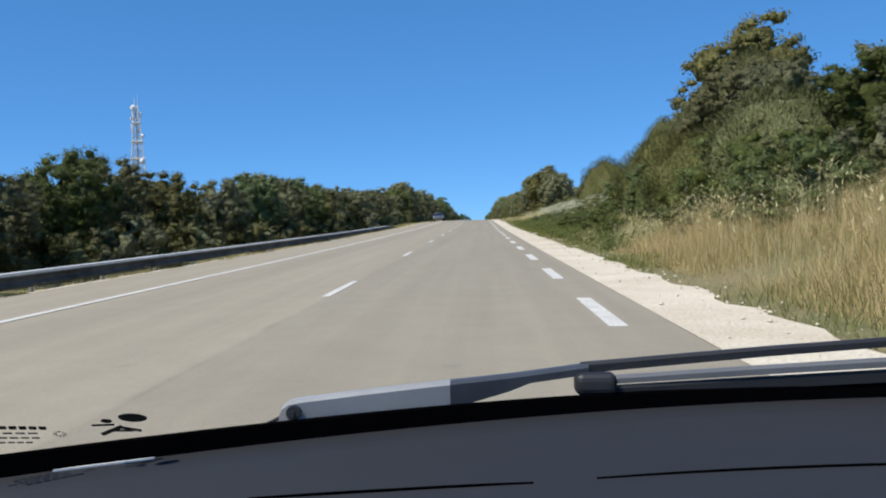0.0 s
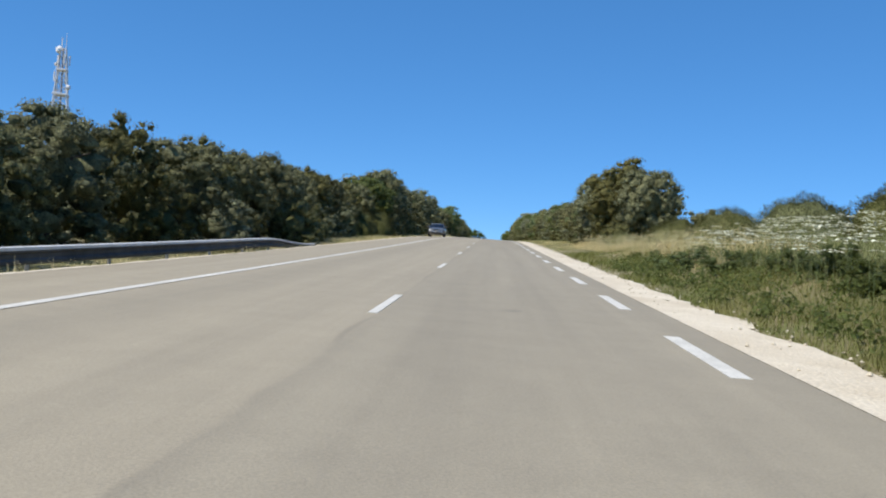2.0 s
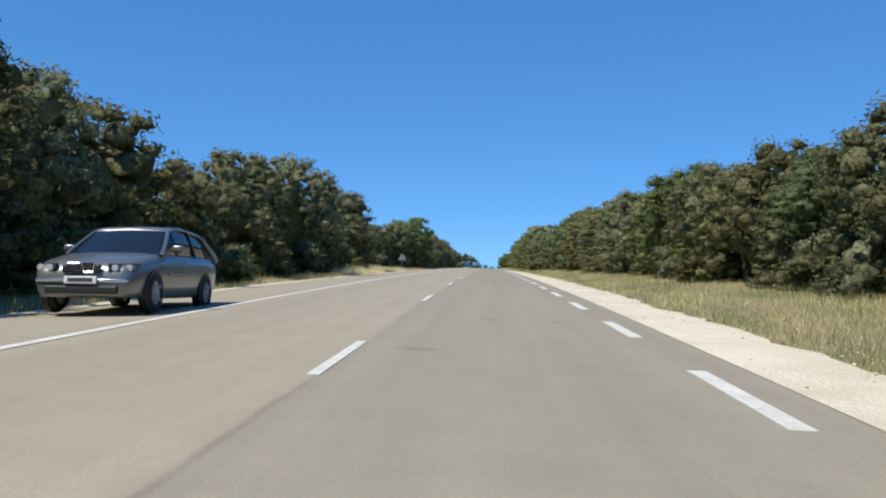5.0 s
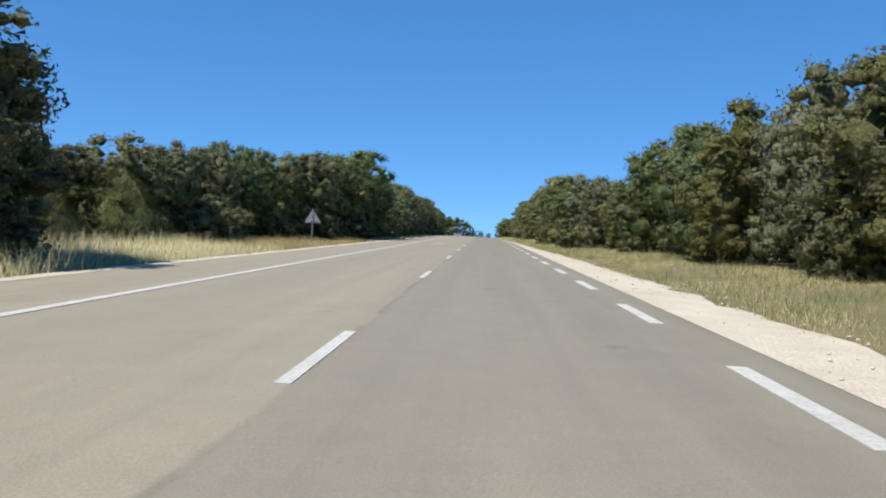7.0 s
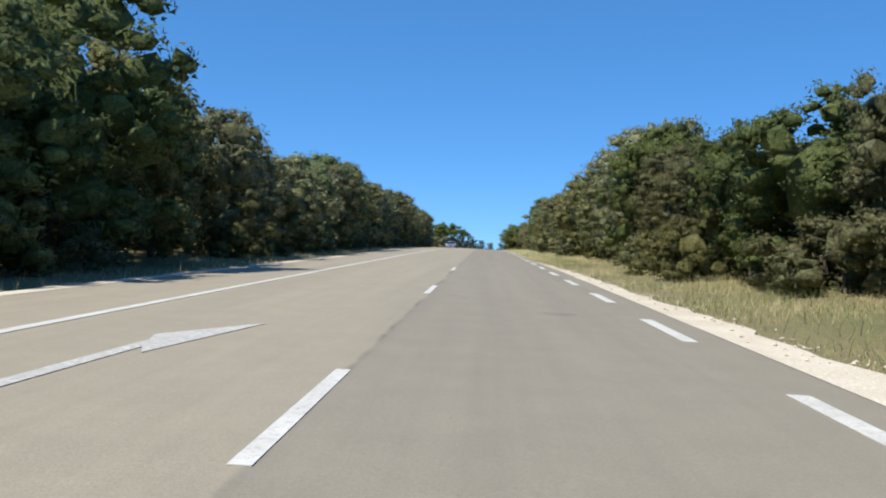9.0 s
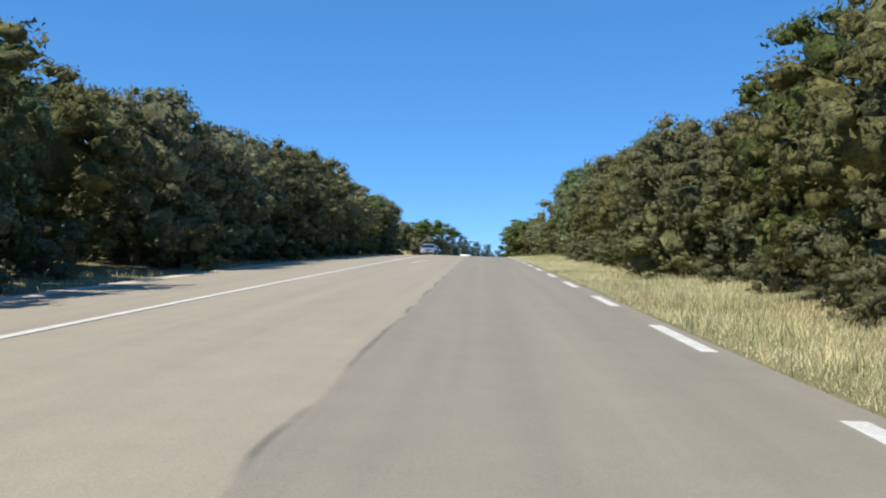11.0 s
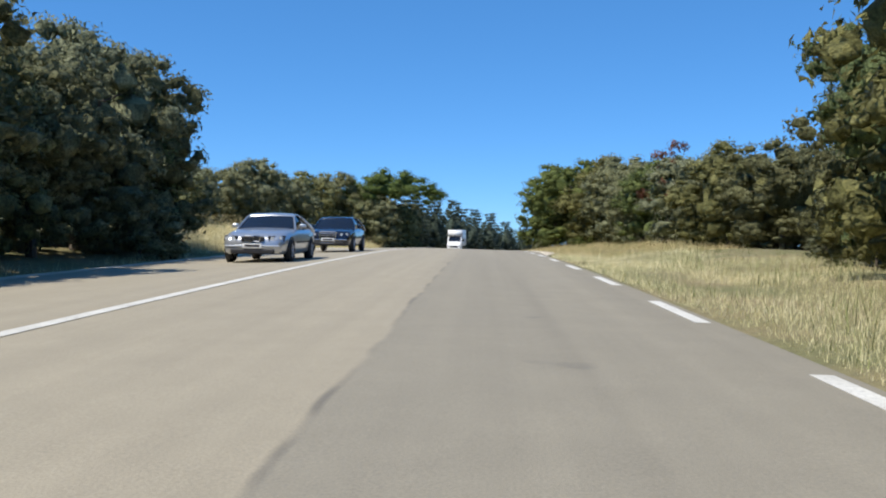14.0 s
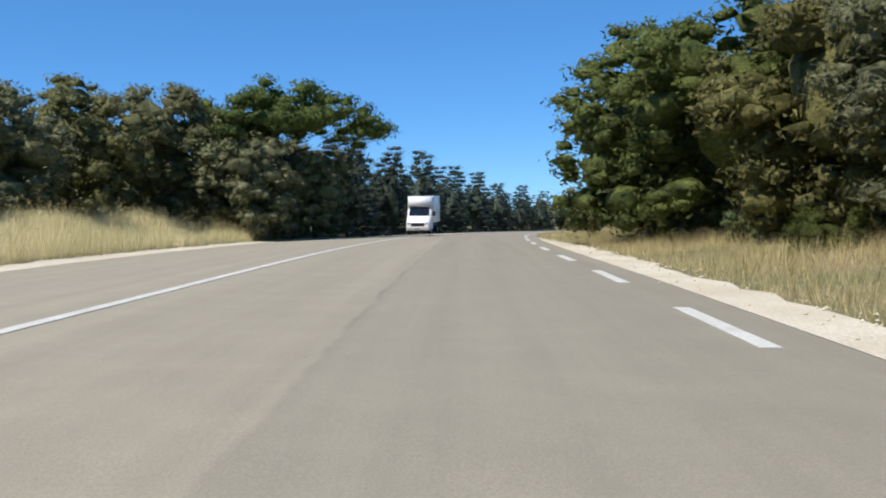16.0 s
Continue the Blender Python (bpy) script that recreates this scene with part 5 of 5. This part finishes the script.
HATCH = dict(L=4.2, W=1.75, H=1.50, r=0.31, belt=0.98, lamp=0.70, cowl=0.23, roof_front=0.04, roof_rear=-0.36, deck=-0.47, front=0.315, rear=-0.295, chrome=True,
             stations=((-0.50, 0.85, 0.84, 0.36), (-0.485, 1.0, 0.93, 0.30), (-0.40, 1.02, 0.98, 0.25), (-0.25, 1.0, 1.0, 0.22), (0.0, 0.99, 1.0, 0.21), (0.20, 0.98, 1.0, 0.21), (0.32, 0.91, 0.99, 0.22), (0.42, 0.83, 0.96, 0.23), (0.475, 0.75, 0.90, 0.24), (0.50, 0.62, 0.80, 0.28)))
car("silver_coupe", "silver two-door coupe with dark windows on the oncoming lane", plain("silver_paint", (0.50, 0.52, 0.55), 0.28, 0.7, 0.04, 1.5, 0.6), -5.12, 384.35, COUPE)
car("dark_estate_car", "dark blue-black estate car on the oncoming lane", plain("midnight_blue_paint", (0.012, 0.017, 0.034), 0.22, 0.3, 0.08, 1.5, 0.8), -5.3, 397.0, SUV)
car("grey_hatchback", "grey metallic hatchback on the oncoming lane", plain("grey_paint", (0.20, 0.20, 0.195), 0.32, 0.6, 0.05, 1.5, 0.5), -4.85, 134.5, HATCH)


def box_truck(u, y):
    """A white light truck whose cargo box reaches over the cab."""
    ob = tagged(new("box_truck"), "white light box truck with a cargo box over the cab", "truck")
    white = plain("white_truck_paint", (0.78, 0.78, 0.77), 0.4, 0, 0.04, 2, 0.3)
    grey = plain("truck_grey", (0.42, 0.41, 0.42), 0.5, 0, 0.08, 3)
    bm = bmesh.new()
    rounded_box(bm, 2.12, 4.0, 2.2, (0, -1.45, 2.05), 0.06, 2)
    part("cargo_box", bm, white, ob, "", True)
    bm = loft([[(-1.0, 0.5, 2.25), (1.0, 0.5, 2.25), (1.0, 0.5, 3.14), (-1.0, 0.5, 3.14)], [(-0.97, 1.25, 2.32), (0.97, 1.25, 2.32), (0.97, 1.0, 3.05), (-0.97, 1.0, 3.05)]])
    bmesh.ops.bevel(bm, geom=bm.edges[:], offset=0.05, segments=2, affect="EDGES")
    part("box_nose", bm, white, ob, "", True)
    rings = []
    for yy, top, bot, w in ((0.5, 2.25, 0.45, 0.98), (1.0, 2.2, 0.42, 0.99), (1.5, 1.55, 0.40, 0.98), (2.1, 1.22, 0.40, 0.95), (2.25, 1.0, 0.42, 0.88), (2.3, 0.7, 0.46, 0.84)):
        rings.append([(-w, yy, bot), (w, yy, bot), (w, yy, top - 0.15), (w * 0.86, yy, top), (-w * 0.86, yy, top), (-w, yy, top - 0.15)])
    part("cab", loft(rings), white, ob)
    bm = bmesh.new()
    slab(bm, [(-0.84, 1.52, 1.57), (0.84, 1.52, 1.57), (0.78, 1.04, 2.2), (-0.78, 1.04, 2.2)], -0.02)
    part("windscreen", bm, TINT, ob, "dark windscreen")
    bm = bmesh.new()
    rounded_box(bm, 1.1, 0.05, 0.28, (0, 2.29, 0.86), 0.03, 2)
    part("grille", bm, BLACK, ob)
    bm = bmesh.new()
    rounded_box(bm, 1.8, 0.14, 0.26, (0, 2.28, 0.52), 0.05, 2)
    part("bumper", bm, grey, ob)
    for sx in (-1, 1):
        bm = bmesh.new()
        rounded_box(bm, 0.26, 0.08, 0.22, (sx * 0.72, 2.25, 0.95), 0.05, 2)
        part("headlight", bm, LAMP, ob, "bright round-cornered headlight")
        bm = bmesh.new()
        rounded_box(bm, 0.2, 0.1, 0.36, (sx * 1.22, 1.35, 1.72), 0.04, 2)
        limb(bm, (sx * 0.95, 1.35, 1.6), (sx * 1.2, 1.35, 1.66), 0.02, 0.02, 6)
        part("mirror", bm, BLACK, ob)
        bm = bmesh.new()
        slab(bm, [(sx * 0.992, 0.62, 1.5), (sx * 0.992, 1.42, 1.5), (sx * 0.992, 0.98, 2.02), (sx * 0.992, 0.62, 2.06)], 0.02 * -sx)
        part("side_window", bm, TINT, ob)
        wheel(ob, sx * 0.86, 1.6, 0.34, 0.24, sx)
        wheel(ob, sx * 0.86, -2.2, 0.34, 0.24, sx)
    bm = bmesh.new()
    rounded_box(bm, 1.5, 5.0, 0.2, (0, -0.8, 0.7), 0.02, 1)
    part("chassis", bm, BLACK, ob)
    bm = bmesh.new()
    rounded_box(bm, 0.52, 0.02, 0.115, (0, 2.36, 0.54), 0.006, 1)
    pl = part("number_plate", bm, PLATE, ob, "white plate with a dark bar")
    bm = bmesh.new()
    rounded_box(bm, 0.40, 0.006, 0.06, (0, 2.373, 0.54), 0, 1)
    part("plate_bar", bm, BARS, pl)
    ob.matrix_world = Matrix.Translation(at(u, y)) @ Matrix.Rotation(math.pi - 0.10, 4, "Z")
    return ob


box_truck(-5.4, 481.0)

# ---- the car that carries the camera, standing where the drive begins ----
EYE = Vector((2.28, -16.0, 0.513))
ride = tagged(new("car_front"), "front of a car: grey dashboard, black screen edge, parked wiper", "car")
along = Vector((0, 1, 0.0341)).normalized()
across = Vector((1, 0, -0.02)).normalized()
upward = across.cross(along)
ride.matrix_world = Matrix(((across.x, along.x, upward.x, EYE.x), (across.y, along.y, upward.y, EYE.y), (across.z, along.z, upward.z, EYE.z), (0, 0, 0, 1)))
# plastic colour darkened for the shade of the roof, which is not built
DASH = plain("roof_shaded_plastic", (0.0132, 0.0150, 0.0192), 0.7, 0, 0.10, 30)
FRIT = plain("black_screen_edge", (0.0015, 0.0015, 0.0018), 0.95, 0, 0.2, 20)
FRIT.node_tree.nodes["Principled BSDF"].inputs["Specular IOR Level"].default_value = 0.0
ARM = plain("wiper_arm_paint", (0.30, 0.30, 0.295), 0.42, 0.0, 0.15, 12)
ARM_DARK = plain("dark_wiper_arm", (0.055, 0.060, 0.070), 0.45, 0.0, 0.2, 14)
PRINT = plain("black_print", (0.015, 0.013, 0.013), 0.7, 0, 0.1, 30)
FAINT = plain("faded_print", (0.10, 0.095, 0.085), 0.8, 0, 0.3, 60)


def screen_y(x):
    """How far ahead the foot of the windscreen lies at the offset x."""
    return 1.0 - 0.29 * max(0.0, 0.56 - x) ** 2 if x < 0.56 else 1.0 - 0.05 * (x - 0.56) ** 2


def dash_z(back):
    """Height of the dashboard's top that far behind the foot of the screen."""
    return float(np.interp(back, (-0.01, 0.05, 0.13, 0.22, 0.36), (-0.212, -0.216, -0.236, -0.252, -0.285)))


def edge_top(x):
    return -0.1955 - 0.006 * max(0.0, x)


xs = [-0.62 + 0.05 * k for k in range(36)]
rings = []
for x in xs:
    y = screen_y(x)
    drop = 0.10 * max(0.0, -0.42 - x) / 0.2
    top = [(x, y - back, dash_z(back) - drop) for back in (-0.01, 0.05, 0.09, 0.13, 0.17, 0.22, 0.29, 0.36)]
    rings.append(top + [(x, y - 0.42, -0.36 - drop), (x, y - 0.40, -0.62), (x, y + 0.01, -0.62)])
part("dashboard", loft(rings), DASH, ride, "blue-grey soft plastic dashboard, roof shade put into its dark colour", True)
rings = [[(x, screen_y(x) - 0.004, -0.226), (x, screen_y(x) + 0.012, -0.224), (x, screen_y(x) + 0.014, edge_top(x)), (x, screen_y(x) + 0.002, edge_top(x))] for x in xs]
part("screen_edge", loft(rings), FRIT, ride, "black printed edge of the windscreen")
# seams across the dashboard and the pale strip at its far end
for x0, x1, b0, b1, w, mat, nm in ((-0.20, 0.042, 0.114, 0.146, 0.0016, FRIT, "seam"), (0.10, 0.62, 0.149, 0.170, 0.0016, FRIT, "seam"), (-0.378, -0.302, 0.004, 0.006, 0.0014, PLATE, "reflecting_strip")):
    n = 12
    rings = []
    for k in range(n + 1):
        x = x0 + (x1 - x0) * k / n
        back = b0 + (b1 - b0) * k / n
        y, z = screen_y(x) - back, dash_z(back)
        taper = w * min(1.0, 0.35 + 2.5 * min(k, n - k) / n)
        rings.append([(x, y - taper, z - 0.004), (x, y + taper, z - 0.004), (x, y + taper, z + 0.0016), (x, y - taper, z + 0.0016)])
    part(nm, loft(rings), mat, ride)


def glass_at(x, z):
    """A point on the inner face of the leaning windscreen."""
    return Vector((x, screen_y(x) + 0.003 - (z + 0.196) * 1.09, z))


# the low part of the windscreen, which carries the print
clear, cn, cl, cp = nodes_of("clear_glass")
see, shine, both = cn.new("ShaderNodeBsdfTransparent"), cn.new("ShaderNodeBsdfGlossy"), cn.new("ShaderNodeMixShader")
shine.inputs["Roughness"].default_value = 0.02
both.inputs[0].default_value = 0.008
cl.new(see.outputs[0], both.inputs[1])
cl.new(shine.outputs[0], both.inputs[2])
cl.new(both.outputs[0], cn["Material Output"].inputs[0])
gx = [-0.60 + 0.06 * k for k in range(29)]
pane = part("windscreen", loft([[glass_at(x, edge_top(x) - 0.004), glass_at(x, edge_top(x) - 0.004) + Vector((0, 0.004, 0.002)), glass_at(x, -0.145) + Vector((0, 0.004, 0.002)), glass_at(x, -0.145)] for x in gx]), clear, ride, "clear laminated glass with a small black print")
pane.visible_shadow = False


def stamp(name, outline, mat):
    """A thin printed shape on the inner face of the glass."""
    bm = bmesh.new()
    q = [glass_at(x, z) + Vector((0, -0.0012, 0)) for x, z in outline]
    f = [bm.verts.new(p) for p in q]
    b = [bm.verts.new(p + Vector((0, 0.0008, 0))) for p in q]
    bm.faces.new(f)
    bm.faces.new(b[::-1])
    for k in range(len(q)):
        bm.faces.new((f[k], b[k], b[(k + 1) % len(q)], f[(k + 1) % len(q)]))
    part(name, bm, mat, pane)


def oval(cx, cz, rx, rz, lean=-0.17, n=20):
    return [(cx + rx * math.cos(k * math.tau / n), cz + rz * math.sin(k * math.tau / n) + lean * rx * math.cos(k * math.tau / n)) for k in range(n)]


def bar(x0, z0, x1, z1, w):
    dx, dz = x1 - x0, z1 - z0
    m = math.hypot(dx, dz)
    px, pz = -dz / m * w / 2, dx / m * w / 2
    return [(x0 - px, z0 - pz), (x1 - px, z1 - pz), (x1 + px, z1 + pz), (x0 + px, z0 + pz)]


stamp("print_oval", oval(-0.3105, -0.1692, 0.0100, 0.0050), PRINT)
stamp("print_dot", oval(-0.3300, -0.1697, 0.0038, 0.0024), PRINT)
for shape in (bar(-0.3418, -0.1728, -0.3262, -0.1746, 0.0022), bar(-0.3392, -0.1842, -0.3215, -0.1775, 0.0036), bar(-0.3235, -0.1783, -0.3100, -0.1850, 0.0030), bar(-0.3300, -0.1812, -0.3160, -0.1838, 0.0024)):
    stamp("print_stroke", shape, PRINT)
# unreadable lines of small print
for k in range(7):
    stamp("print_bar", bar(-0.4130 + 0.0060 * k, -0.1612 - 0.0013 * k, -0.4086 + 0.0060 * k, -0.1622 - 0.0013 * k, 0.0036), PRINT)
for x0, z0, x1, z1 in ((-0.425, -0.1650, -0.379, -0.1748), (-0.420, -0.1715, -0.380, -0.1800), (-0.420, -0.1772, -0.387, -0.1839)):
    for k in range(6):
        a, b = (k + 0.08) / 6, (k + 0.80) / 6
        stamp("print_bar", bar(x0 + (x1 - x0) * a, z0 + (z1 - z0) * a, x0 + (x1 - x0) * b, z0 + (z1 - z0) * b, 0.0017), FAINT)
for r in (0.0040, 0.0026):
    ring = oval(-0.3668, -0.1780, r, r * 0.75)
    for k in range(0, 20, 2):
        stamp("print_bar", bar(*ring[k], *ring[(k + 1) % 20], 0.0006), FAINT)

# low bonnet, wings and wheels under the line of sight
rings = []
for yy, top, w in ((-1.2, -0.42, 0.80), (0.2, -0.40, 0.86), (0.95, -0.30, 0.86), (1.1, -0.315, 0.86), (1.6, -0.42, 0.85), (2.0, -0.52, 0.80), (2.15, -0.66, 0.72)):
    rings.append([(0.28 - w, yy, -0.85), (0.28 - w, yy, top - 0.06), (0.28 - w * 0.86, yy, top), (0.28 + w * 0.86, yy, top), (0.28 + w, yy, top - 0.06), (0.28 + w, yy, -0.85)])
part("body", loft(rings), plain("car_body_grey", (0.20, 0.205, 0.21), 0.35, 0.4, 0.05, 2, 0.5), ride, "", True)
for sx in (-1, 1):
    for yy in (1.45, -1.0):
        w_ob = wheel(ride, 0.28 + sx * 0.80, yy, 0.30, 0.19, sx)
        w_ob.location.z = -1.10 + 0.30


def bar_loft(stations, thick=0.012):
    """A flat arm from stations (x, y, top, bottom), with a softened upper edge."""
    return loft([[(x, y - thick, b), (x, y + thick, b + 0.001), (x, y + thick, t - 0.003), (x, y + thick * 0.4, t), (x, y - thick * 0.5, t), (x, y - thick, t - 0.003)] for x, y, t, b in stations])


# parked wiper: broad arm in a pale and a dark piece, knuckle and long dark blade
wiper = part("wiper", bar_loft(((-0.2050, 0.868, -0.1905, -0.1985), (-0.2020, 0.868, -0.1835, -0.2015), (-0.1960, 0.868, -0.1795, -0.2028), (-0.1850, 0.872, -0.1780, -0.2030), (-0.12, 0.895, -0.1752, -0.2015), (-0.035, 0.924, -0.1722, -0.1990))), ARM, ride, "broad pale wiper arm")
# the arm's gradual change of tone is split into two flat colours
part("arm_rail", bar_loft(((-0.036, 0.9235, -0.1721, -0.1989), (-0.012, 0.933, -0.1717, -0.1958), (0.026, 0.95, -0.1713, -0.1886), (0.050, 0.958, -0.1700, -0.1812), (0.116, 0.98, -0.1661, -0.1769))), ARM_DARK, wiper, "dark tapering end of the arm")
bm = bmesh.new()
cyl(bm, 0.0070, 0.010, Matrix.Translation((-0.1900, 0.857, -0.1895)) @ Matrix.Rotation(math.pi / 2, 4, "X"), 20)
cyl(bm, 0.0030, 0.014, Matrix.Translation((-0.1900, 0.855, -0.1895)) @ Matrix.Rotation(math.pi / 2, 4, "X"), 14)
part("pivot_cap", bm, BLACK, wiper, "round black pivot cap")
bm = bmesh.new()
limb(bm, (-0.204, 0.866, -0.1960), (-0.226, 0.852, -0.2035), 0.0022, 0.0012, 8)
part("nozzle", bm, BLACK, wiper)
bm = bmesh.new()
rounded_box(bm, 0.046, 0.026, 0.024, (0.122, 0.962, -0.1855), 0.008, 3)
part("knuckle", bm, BLACK, wiper)
part("blade", bar_loft(((0.108, 0.982, -0.1652, -0.1770), (0.20, 0.99, -0.1602, -0.1715), (0.32, 0.997, -0.1530, -0.1638), (0.4524, 1.0, -0.1458, -0.1560), (0.64, 1.0, -0.1370, -0.1465)), 0.006), BLACK, wiper, "long thin black rubber blade")
part("blade_carrier", bar_loft(((0.138, 0.975, -0.1795, -0.1880), (0.30, 0.99, -0.1740, -0.1835), (0.4522, 1.0, -0.1690, -0.1790), (0.64, 1.0, -0.1640, -0.1745)), 0.006), plain("carrier_grey", (0.16, 0.163, 0.168), 0.4, 0.2, 0.1, 9), wiper, "grey metal blade carrier")
part("carrier_foot", bar_loft(((0.138, 0.972, -0.1900, -0.2010), (0.30, 0.99, -0.1865, -0.1995), (0.4522, 1.0, -0.1820, -0.1960), (0.64, 1.0, -0.1780, -0.1930)), 0.004), BLACK, wiper)
